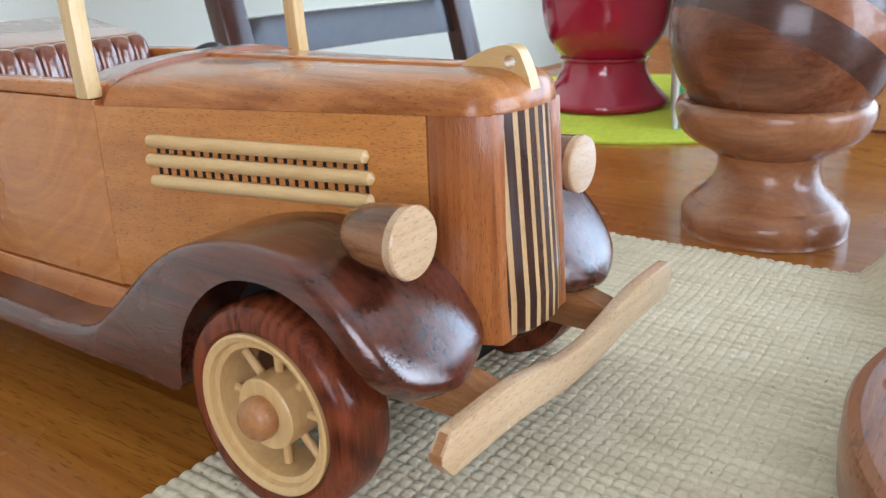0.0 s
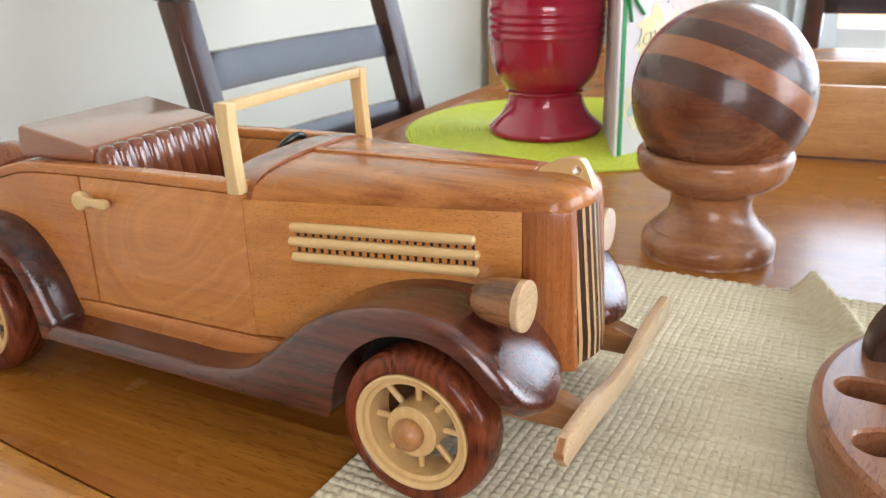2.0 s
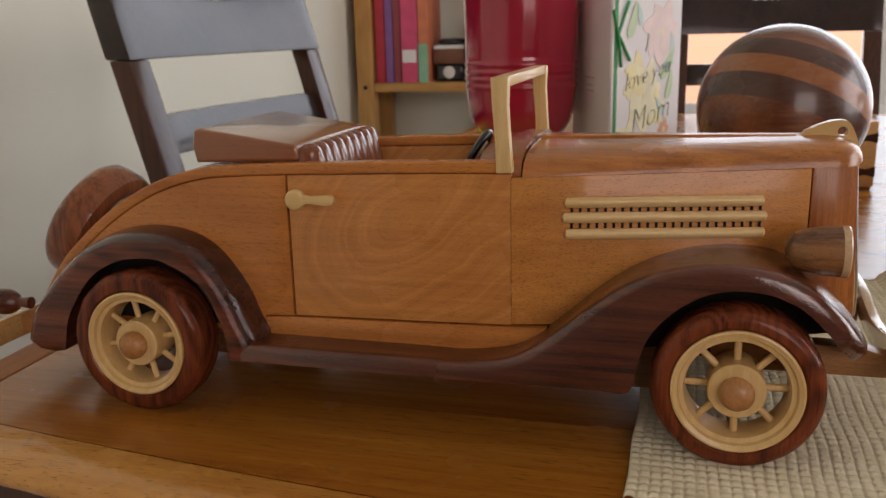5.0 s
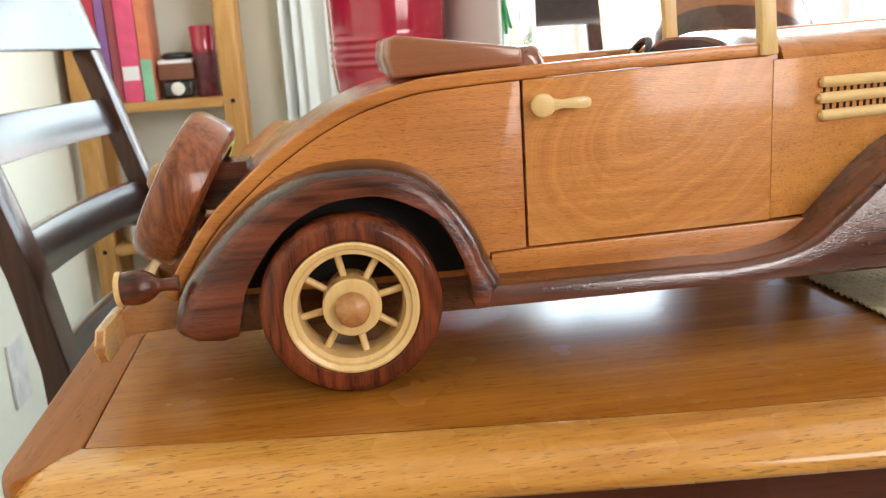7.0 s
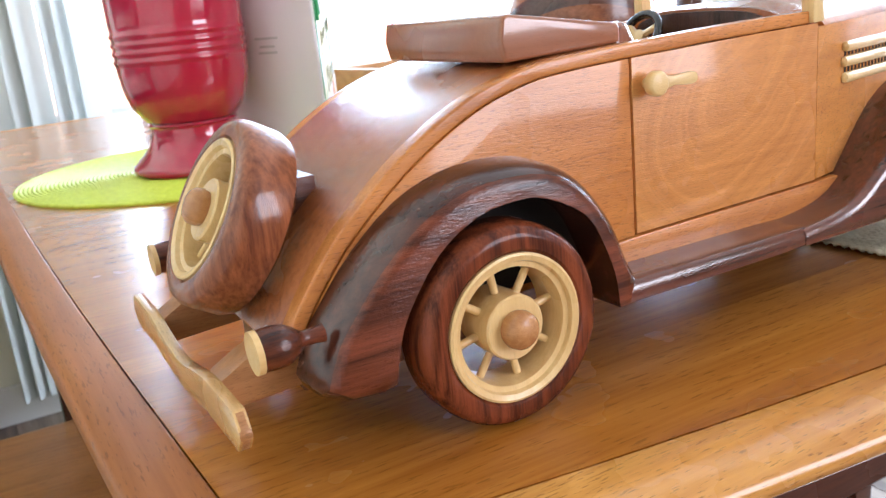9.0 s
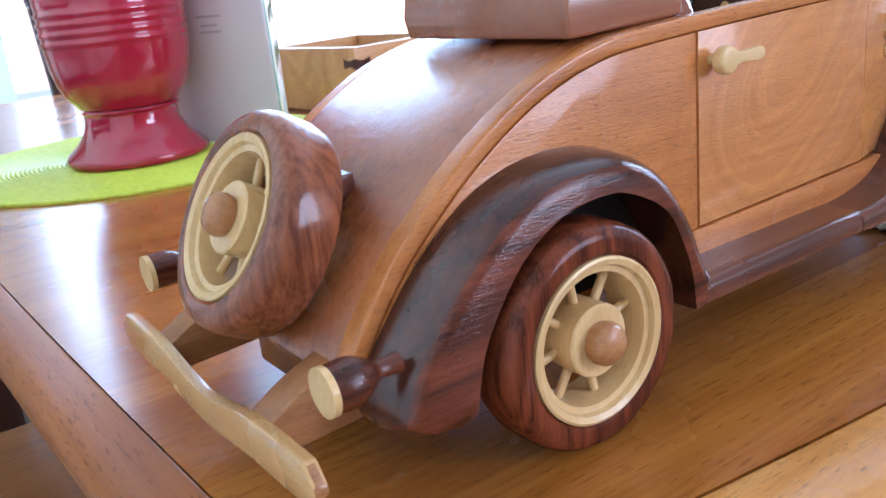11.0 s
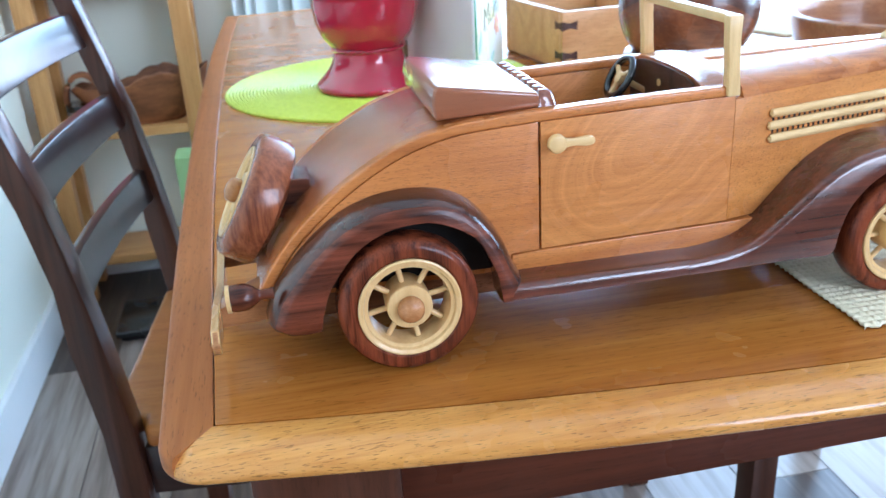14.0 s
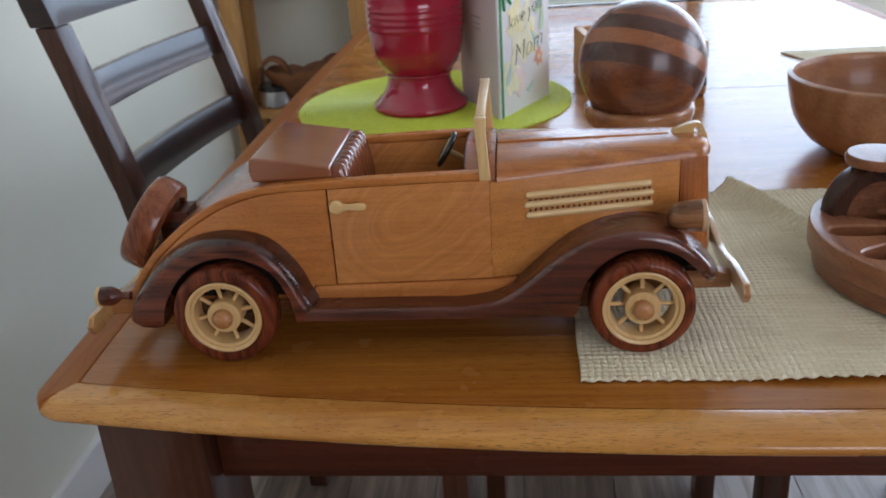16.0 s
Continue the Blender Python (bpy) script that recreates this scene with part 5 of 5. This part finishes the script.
for a, b in (((0.06, 1.66), (0.30, 1.40)), ((0.06, 1.66), (0.26, 1.98)), ((0.06, 1.66), (-0.02, 1.90)), ((0.06, 1.66), (0.14, 1.34))):
    part("ribbon_tail", rod(on_card(*a, 0.04), on_card(*b, 0.03), 0.017, segs=8), RIBBON, front)


def writing(text, u, z, size, tilt):
    cu = bpy.data.curves.new("writing", "FONT")
    cu.body, cu.size, cu.shear = text, size * U, 0.35
    cu.extrude, cu.resolution_u, cu.offset = 0.0002, 3, -0.033 * size * U
    ob = bpy.data.objects.new("writing", cu)
    me = bpy.data.meshes.new_from_object(ob)
    bpy.data.objects.remove(ob)
    me.name = "writing"
    me.materials.append(INK)
    w = new("writing", me)
    w.parent = front
    p = on_card(u, z, 0.0245)
    basis = Matrix((cd, Vector((0, 0, 1)), cn)).transposed().to_4x4()
    w.matrix_basis = Matrix.Translation(W(*p) - ORIGIN[front]) @ basis @ Matrix.Rotation(radians(tilt), 4, "Z")


bd = (FOLD - PL).normalized()
bnorm = Vector((bd.y, -bd.x, 0))
for z, a, b in ((1.20, 0.52, 0.86), (1.12, 0.58, 0.80), (1.06, 0.55, 0.83)):
    q0, q1 = PL + bd * a + bnorm * 0.0125, PL + bd * b + bnorm * 0.0125
    part("printed_line", sheet(q0, q1, z, z + 0.022, 0.0035), PRINT_GREY, card)
writing("I", 0.58, 1.46, 0.30, 6)
writing("love you", 0.22, 1.08, 0.27, 10)
writing("Mom", 0.36, 0.62, 0.38, 10)

# dovetailed open box
bx = thing("wooden_box", 3.68, 7.4, 0.0, "open box of pale wood with dark butterfly keys at its corners", "box")
bturn = Matrix.Rotation(radians(7.0), 4, "Z")
BO = Vector((2.98, 6.44, 0.0))


def turned(bm):
    for v in bm.verts:
        v.co = BO + bturn @ v.co
    return bm


BW, BD, BH, BT = 1.42, 1.75, 0.72, 0.11
part("front_board", turned(box(0, BW, 0, BT, 0.03, BH)), OAK_BOX, bx, "", 0.008)
part("back_board", turned(box(0, BW, BD - BT, BD, 0.03, BH)), OAK_BOX, bx, "", 0.008)
part("side_board", turned(box(0, BT, BT + 0.002, BD - BT - 0.002, 0.03, BH)), OAK_BOX, bx, "", 0.008)
part("side_board", turned(box(BW - BT, BW, BT + 0.002, BD - BT - 0.002, 0.03, BH)), OAK_BOX, bx, "", 0.008)
part("bottom", turned(box(0.02, BW - 0.02, 0.02, BD - 0.02, 0.0, 0.028)), WALNUT, bx)
for z in (0.19, 0.55):
    for sx in (0, 1):
        for face in (0, 1):
            s = 0.10
            pts = [(-s, 0.055), (0, 0.030), (s, 0.055), (s, -0.055), (0, -0.030), (-s, -0.055)]
            if face == 0:
                bm = prism([((s if sx == 0 else BW - s) + p, z + q) for p, q in pts], "y", -0.004, 0.02)
            else:
                bm = prism([(s + p, z + q) for p, q in pts], "x", -0.004 if sx == 0 else BW - 0.02, 0.02 if sx == 0 else BW + 0.004)
            part("butterfly_key", turned(bm), WENGE, bx, "dark butterfly key")

# slim bottle behind the vase
bottle = part("bottle", lathe(smooth_line([(0, 0), (0.14, 0.0), (0.16, 0.03), (0.16, 0.55), (0.13, 0.70), (0.07, 0.80), (0.065, 0.95), (0.085, 0.97), (0.085, 1.02), (0, 1.03)], 2), (1.30, 7.55, 0.036), (0, 0, 1), 28), SMOKE, None, "small dark glass bottle on the lime mat", angle=50)
tagged(bottle, category="bottle")

# wooden salad bowl
bp = smooth_line([(0, 0.0), (0.46, 0.0), (0.54, 0.02), (0.76, 0.14), (0.92, 0.36), (0.99, 0.60), (1.02, 0.78), (1.00, 0.805), (0.955, 0.80), (0.93, 0.60), (0.85, 0.38), (0.65, 0.19), (0.35, 0.10), (0, 0.09)], 3)
bowl = part("salad_bowl", lathe(bp, (5.72, 4.12, 0.0), (0, 0, 1), 72), BOWL_WOOD, None, "large smooth brown wooden salad bowl on the table", angle=60)
tagged(bowl, category="bowl")

# round caddy with slots, and the wheeled piece that stands in it
TCX, TCY, TR = 5.18, 1.10, 1.125
caddy = thing("round_caddy", TCX, TCY, 0.03, "round brown wooden caddy with slotted top and a turned knob", "caddy")
part("base", lathe([(0, 0.03), (0.80, 0.03), (0.87, 0.05), (0.93, 0.12), (TR - 0.04, 0.185), (TR - 0.005, 0.215), (TR - 0.005, 0.275), (TR - 0.05, 0.275), (TR - 0.05, 0.07), (0, 0.07)], (TCX, TCY, 0), (0, 0, 1), 96), TRAY_WOOD, caddy)
part("rim", lathe([(TR - 0.045, 0.276), (TR - 0.004, 0.276), (TR, 0.29), (TR - 0.003, 0.375), (TR - 0.014, 0.392), (TR - 0.045, 0.400), (TR - 0.045, 0.276)], (TCX, TCY, 0), (0, 0, 1), 112), TRAY_WOOD, caddy)
NSL = 14


def slotted_plate(r0, r1, ra, rb, half, z0, z1):
    """A ring from r0 to r1 with a closed rounded slot from ra to rb in each sector."""
    bm = bmesh.new()
    for k in range(NSL):
        rows = []
        for grow, z, hole in ((0, z1, False), (0.012, z1, True), (0, z1 - 0.014, True), (0, z0, True)):
            row = []
            for i in range(32):
                c, d = math.cos(math.pi * i / 16), math.sin(math.pi * i / 16)
                if hole:
                    # straight flanks, round ends
                    r = 0.5 * (ra + rb) + (0.5 * (rb - ra) - half) * max(-1, min(1, 2.2 * c)) + (half + grow) * c
                    side = (half + grow) * d
                    a = math.atan2(side, r)
                else:
                    m = max(abs(c), abs(d))
                    r = 0.5 * (r0 + r1) + 0.5 * (r1 - r0) * c / m
                    a = math.pi / NSL * d / m
                a += 2 * math.pi * k / NSL
                row.append(bm.verts.new((TCX + r * math.cos(a), TCY + r * math.sin(a), z)))
            rows.append(row)
        for lo, hi in zip(rows, rows[1:]):
            for i in range(32):
                bm.faces.new((lo[i], lo[(i + 1) % 32], hi[(i + 1) % 32], hi[i]))
    bmesh.ops.remove_doubles(bm, verts=bm.verts, dist=0.0005)
    return bm


part("slotted_top", slotted_plate(0.40, TR - 0.045, 0.56, 1.03, 0.098, 0.08, 0.400), TRAY_WOOD, caddy)
part("boss", lathe([(0, 0.075), (0.41, 0.075), (0.41, 0.3995), (0, 0.3995)], (TCX, TCY, 0), (0, 0, 1), 48), TRAY_WOOD, caddy)
WC = (4.58, 1.54, 0.40)
part("wheel_tyre", lathe([(0.235, -0.09), (0.34, -0.09), (0.36, -0.06), (0.36, 0.06), (0.34, 0.09), (0.235, 0.09), (0.235, -0.09)], WC, (0.25, -1, 0), 40), WENGE, caddy, "dark round wheel")
part("wheel_disc", lathe([(0, -0.07), (0.2345, -0.07), (0.2345, 0.07), (0, 0.07)], WC, (0.25, -1, 0), 40), WALNUT, caddy)
part("lid", lathe([(0, 0.0), (0.20, 0.0), (0.235, 0.012), (0.24, 0.06), (0.225, 0.085), (0, 0.09)], (4.61, 1.54, 0.745), (0, 0, 1), 40), TRAY_WOOD, caddy, "flat round lid")
part("post", box(4.74, 4.86, 1.36, 1.48, 0.40, 1.02), BEECH, caddy, "", 0.01)
part("knob", lathe([(0, 0), (0.075, 0), (0.090, 0.02), (0.090, 0.15), (0.07, 0.17), (0, 0.17)], (4.62, 1.46, 0.925), (1, -0.3, 0), 28), BRACKET, caddy, "turned knob")

# second woven mat at the far side
second = part("folded_cloth_mat", prism([(6.55, 7.35), (8.1, 7.3), (8.1, 9.15), (6.0, 9.03)], "z", 0.004, 0.03), CLOTH, None, "cream woven place mat on the far half of the table", 0.006)
tagged(second, category="place mat")

# ---------------------------------------------------------------- bookcase
SX0, SX1, SY0, SY1 = -6.62, -2.35, 20.2, 22.1
case = thing("bookcase", 0.5 * (SX0 + SX1), 21.2, FLOOR, "open pine shelf unit with upright posts against the wall", "shelf")
for x in (SX0, SX1 - 0.5):
    for y in (SY0, SY1 - 0.42):
        part("post", box(x, x + 0.5, y, y + 0.42, FLOOR, 13.5), PINE, case, "", 0.04)
SHELVES = (-7.0, -3.42, 0.30, 4.1, 8.0, 11.8)
for z in SHELVES:
    part("shelf_board", box(SX0 + 0.505, SX1 - 0.505, SY0 + 0.02, SY1 - 0.02, z - 0.26, z), PINE_X, case, "", 0.03)
    for x in (SX0, SX1 - 0.5):
        part("cross_rail", box(x + 0.12, x + 0.38, SY0 + 0.425, SY1 - 0.425, z - 0.30, z - 0.04), PINE, case, "", 0.03)
        part("screw", lathe([(0, 0), (0.06, 0), (0.05, 0.02), (0, 0.025)], (x + 0.25, SY0, z - 0.13), (0, -1, 0), 14), BLACK, case)

BOOK = [((0.50, 0.03, 0.05), 0.30, 3.0), ((0.25, 0.10, 0.30), 0.24, 2.9), ((0.30, 0.05, 0.06), 0.22, 2.95), ((0.75, 0.08, 0.18), 0.50, 2.7), ((0.70, 0.20, 0.10), 0.30, 2.9)]
rb = random.Random(4)
x = SX0 + 0.56
for k, (c, w, h) in enumerate(BOOK):
    m_ = plain("book_cover_%d" % k, c, 0.45)
    b = thing("book", x + w / 2, SY0 + 0.9, 0.30, "upright hardback book with a coloured spine on the shelf", "book", "books on the shelf")
    part("cover", box(x, x + w - 0.02, SY0 + 0.10, SY0 + 1.5, 0.30, 0.30 + h), m_, b, "", 0.03)
    part("pages", box(x + 0.03, x + w - 0.05, SY0 + 0.13, SY0 + 1.53, 0.301, 0.27 + h), PAPER, b)
    if k == 3:
        part("label_band", box(x + 0.04, x + w - 0.06, SY0 + 0.085, SY0 + 0.098, 0.85, 1.2), PAPER, b, "white spine band")
    if k == 4:
        part("spine_foot", box(x + 0.001, x + w - 0.021, SY0 + 0.085, SY0 + 0.098, 0.301, 1.35), plain("mint_cover", (0.22, 0.50, 0.33), 0.45), b, "mint green lower spine")
    x += w
xs0 = SX1 - 2.05
camcase = thing("round_gadget", xs0 + 0.35, SY0 + 0.7, 0.30, "dark round gadget with a pale dial on the shelf", "gadget")
part("case", box(xs0, xs0 + 0.80, SY0 + 0.4, SY0 + 1.3, 0.301, 0.78), BLACK_GLOSS, camcase, "", 0.10, 3)
part("dial", lathe([(0, 0), (0.17, 0), (0.17, 0.03), (0.11, 0.05), (0, 0.05)], (xs0 + 0.40, SY0 + 0.40, 0.56), (0, -1, 0), 28), PLATE, camcase, "pale dial")
sleeve = thing("flat_book", xs0 + 0.38, SY0 + 0.8, 0.785, "brown book lying flat on the shelf stack", "book")
part("cover", box(xs0 - 0.05, xs0 + 0.85, SY0 + 0.35, SY0 + 1.4, 0.785, 1.20), plain("brown_cover", (0.20, 0.07, 0.04), 0.5), sleeve, "", 0.03)
part("pages", box(xs0 - 0.03, xs0 + 0.82, SY0 + 0.37, SY0 + 1.38, 1.205, 1.30), PAPER, sleeve, "white page block")
oval = part("black_case", lathe(smooth_line([(0, 0), (0.34, 0.0), (0.42, 0.08), (0.34, 0.17), (0, 0.19)], 2), (xs0 + 0.42, SY0 + 0.8, 1.305), (0, 0, 1), 32), BLACK_GLOSS, None, "flat black oval case on top of a book", angle=60)
tagged(oval, category="case")
cup = thing("red_tumbler", SX1 - 0.90, SY0 + 0.6, 0.30, "tall red tumbler with a dark patterned sleeve on the shelf", "tumbler")
part("sleeve", lathe([(0, 0), (0.27, 0.0), (0.285, 0.02), (0.30, 1.15), (0, 1.15)], (SX1 - 0.90, SY0 + 0.6, 0.30), (0, 0, 1), 36), plain("dark_red_print", (0.12, 0.02, 0.03), 0.4, 0, 0.2, 0.6, 60.0), cup, "dark patterned sleeve", angle=50)
part("cup", lathe([(0, 1.152), (0.30, 1.152), (0.325, 1.80), (0.31, 1.82), (0.29, 1.80), (0.26, 1.2), (0, 1.2)], (SX1 - 0.90, SY0 + 0.6, 0.30), (0, 0, 1), 36), RED_GLAZE, cup, angle=50)
for k, (a, b, c) in enumerate(((-5.9, -5.3, (0.30, 0.20, 0.10)), (-5.25, -4.8, (0.08, 0.12, 0.30)), (-4.75, -4.35, (0.45, 0.40, 0.30)), (-4.3, -3.7, (0.25, 0.03, 0.04)))):
    bk = thing("book", 0.5 * (a + b), SY0 + 0.9, 4.1, "upright hardback book with a coloured spine on the shelf", "book", "books on the shelf")
    part("cover", box(a, b, SY0 + 0.15, SY0 + 1.5, 4.1, 6.8 + 0.2 * (k % 2)), plain("book_upper_%d" % k, c, 0.5), bk, "", 0.03)

# live edge bowl and small pot on the lower shelf
rbm = lathe(smooth_line([(0, 0), (0.6, 0.0), (0.75, 0.08), (1.05, 0.55), (1.28, 1.15), (1.20, 1.18), (0.95, 0.6), (0.5, 0.2), (0, 0.15)], 3), (-3.55, 20.95, -3.42), (0, 0, 1), 56)
for v in rbm.verts:
    dz = (v.co.z + 3.42) / 1.2
    v.co.x = -3.95 + (v.co.x + 3.55) * 1.42
    v.co.y = 20.95 + (v.co.y - 20.95) * 0.6
    v.co.z += dz * (0.10 * math.sin(v.co.x * 3.1) + 0.14 * (v.co.x + 3.95) + 0.04 * math.sin(v.co.x * 11))
lb = part("live_edge_bowl", rbm, RUSTIC, None, "rustic live edge wooden bowl on the shelf", angle=60)
tagged(lb, category="bowl")
pot = thing("small_pot", -5.45, 20.9, -3.42, "small steel pot with a black band and a wooden loop handle", "pot")
part("body", lathe([(0, 0), (0.50, 0), (0.55, 0.05), (0.52, 0.50), (0, 0.50)], (-5.45, 20.9, -3.42), (0, 0, 1), 36), STEEL, pot)
part("band", lathe([(0.0, 0.5), (0.535, 0.5), (0.54, 0.53), (0.52, 0.66), (0.0, 0.70)], (-5.45, 20.9, -3.42), (0, 0, 1), 36), BLACK_GLOSS, pot, "black plastic band")
pts = [(-5.45 + 0.48 * math.cos(math.pi * k / 14), 20.9, -2.75 + 0.75 * math.sin(math.pi * k / 14)) for k in range(15)]
part("handle", sweep(pts, 0.28, 0.14), RUSTIC, pot, "wooden loop handle", 0.03)

# pale green box on the floor by the shelf
gb = thing("storage_box", -2.6, 19.2, FLOOR, "pale green upright storage box with a black clip", "storage box")
part("body", box(-3.2, -2.15, 18.7, 19.7, FLOOR, -3.95), GREEN_BAG, gb, "", 0.05)
part("clip", box(-2.75, -2.5, 18.66, 18.70, -5.6, -5.1), BLACK_GLOSS, gb, "black clip", 0.01)

# dark low scale on the floor under the shelf's front
fs = thing("floor_scale", -4.7, 18.4, FLOOR, "flat dark grey floor scale with a black rim", "scale")
part("platform", box(-5.25, -4.15, 17.4, 19.4, FLOOR + 0.12, FLOOR + 0.30), BLACK_GLOSS, fs, "", 0.05, 3)
part("base", box(-5.15, -4.25, 17.5, 19.3, FLOOR, FLOOR + 0.119), BLACK, fs, "", 0.02)

# vertical blinds by the window
blind = thing("vertical_blind", 0.5, 21.7, -7.6, "pale grey vertical blind drawn to the window's side", "blind")
rb = random.Random(2)
x = -1.0
while x < 2.2:
    a = radians(38 + rb.uniform(-8, 8))
    # two vanes stand a little apart and let the sun through
    gap = 0.62 if -0.35 < x < 0.0 or 0.45 < x < 0.8 else 0.34
    dx, dy = 0.42 * math.cos(a), 0.42 * math.sin(a)
    c = (x, 21.75)
    bm = prism([(c[0] - dx, c[1] - dy), (c[0] + dx, c[1] + dy), (c[0] + dx + 0.02, c[1] + dy - 0.012), (c[0] - dx + 0.02, c[1] - dy - 0.012)], "z", -7.6, 12.6)
    part("vane", bm, BLIND, blind)
    x += gap
part("head_rail", box(-1.2, 25.4, 21.45, 22.05, 12.62, 13.1), WHITE, blind, "", 0.04)

# wall outlet plate
plate = thing("outlet_plate", XL + 0.04, 14.5, -4.7, "ivory wall outlet plate", "outlet")
part("cover", box(XL + 0.001, XL + 0.07, 14.1, 14.95, -5.35, -4.0), PLATE, plate, "", 0.03)
part("socket", box(XL + 0.071, XL + 0.085, 14.35, 14.70, -4.60, -4.25), PLATE, plate, "", 0.01)
part("socket", box(XL + 0.071, XL + 0.085, 14.35, 14.70, -5.10, -4.75), PLATE, plate, "", 0.01)

# ---------------------------------------------------------------- floor planks
rp = random.Random(7)
PW, PLN = 1.75, 11.5
x = XL
meshes = {}
while x < XR:
    y = YF - rp.uniform(0, PLN)
    while y < YB:
        ya, yb, xb = max(y, YF), min(y + PLN, YB), min(x + PW, XR)
        if yb - ya > 0.3:
            key = (round(yb - ya, 3), round(xb - x, 3))
            if key not in meshes:
                bm = box(0.012, xb - x - 0.012, 0.012, yb - ya - 0.012, 0, 0.02)
                for v in bm.verts:
                    v.co *= U
                bmesh.ops.recalc_face_normals(bm, faces=bm.faces)
                me = bpy.data.meshes.new("plank")
                bm.to_mesh(me)
                bm.free()
                me.materials.append(PLANK)
                meshes[key] = me
            ob = new("plank", meshes[key])
            ob.parent = floor
            ob.location = W(x, ya, FLOOR - 0.02)
        y += PLN
    x += PW
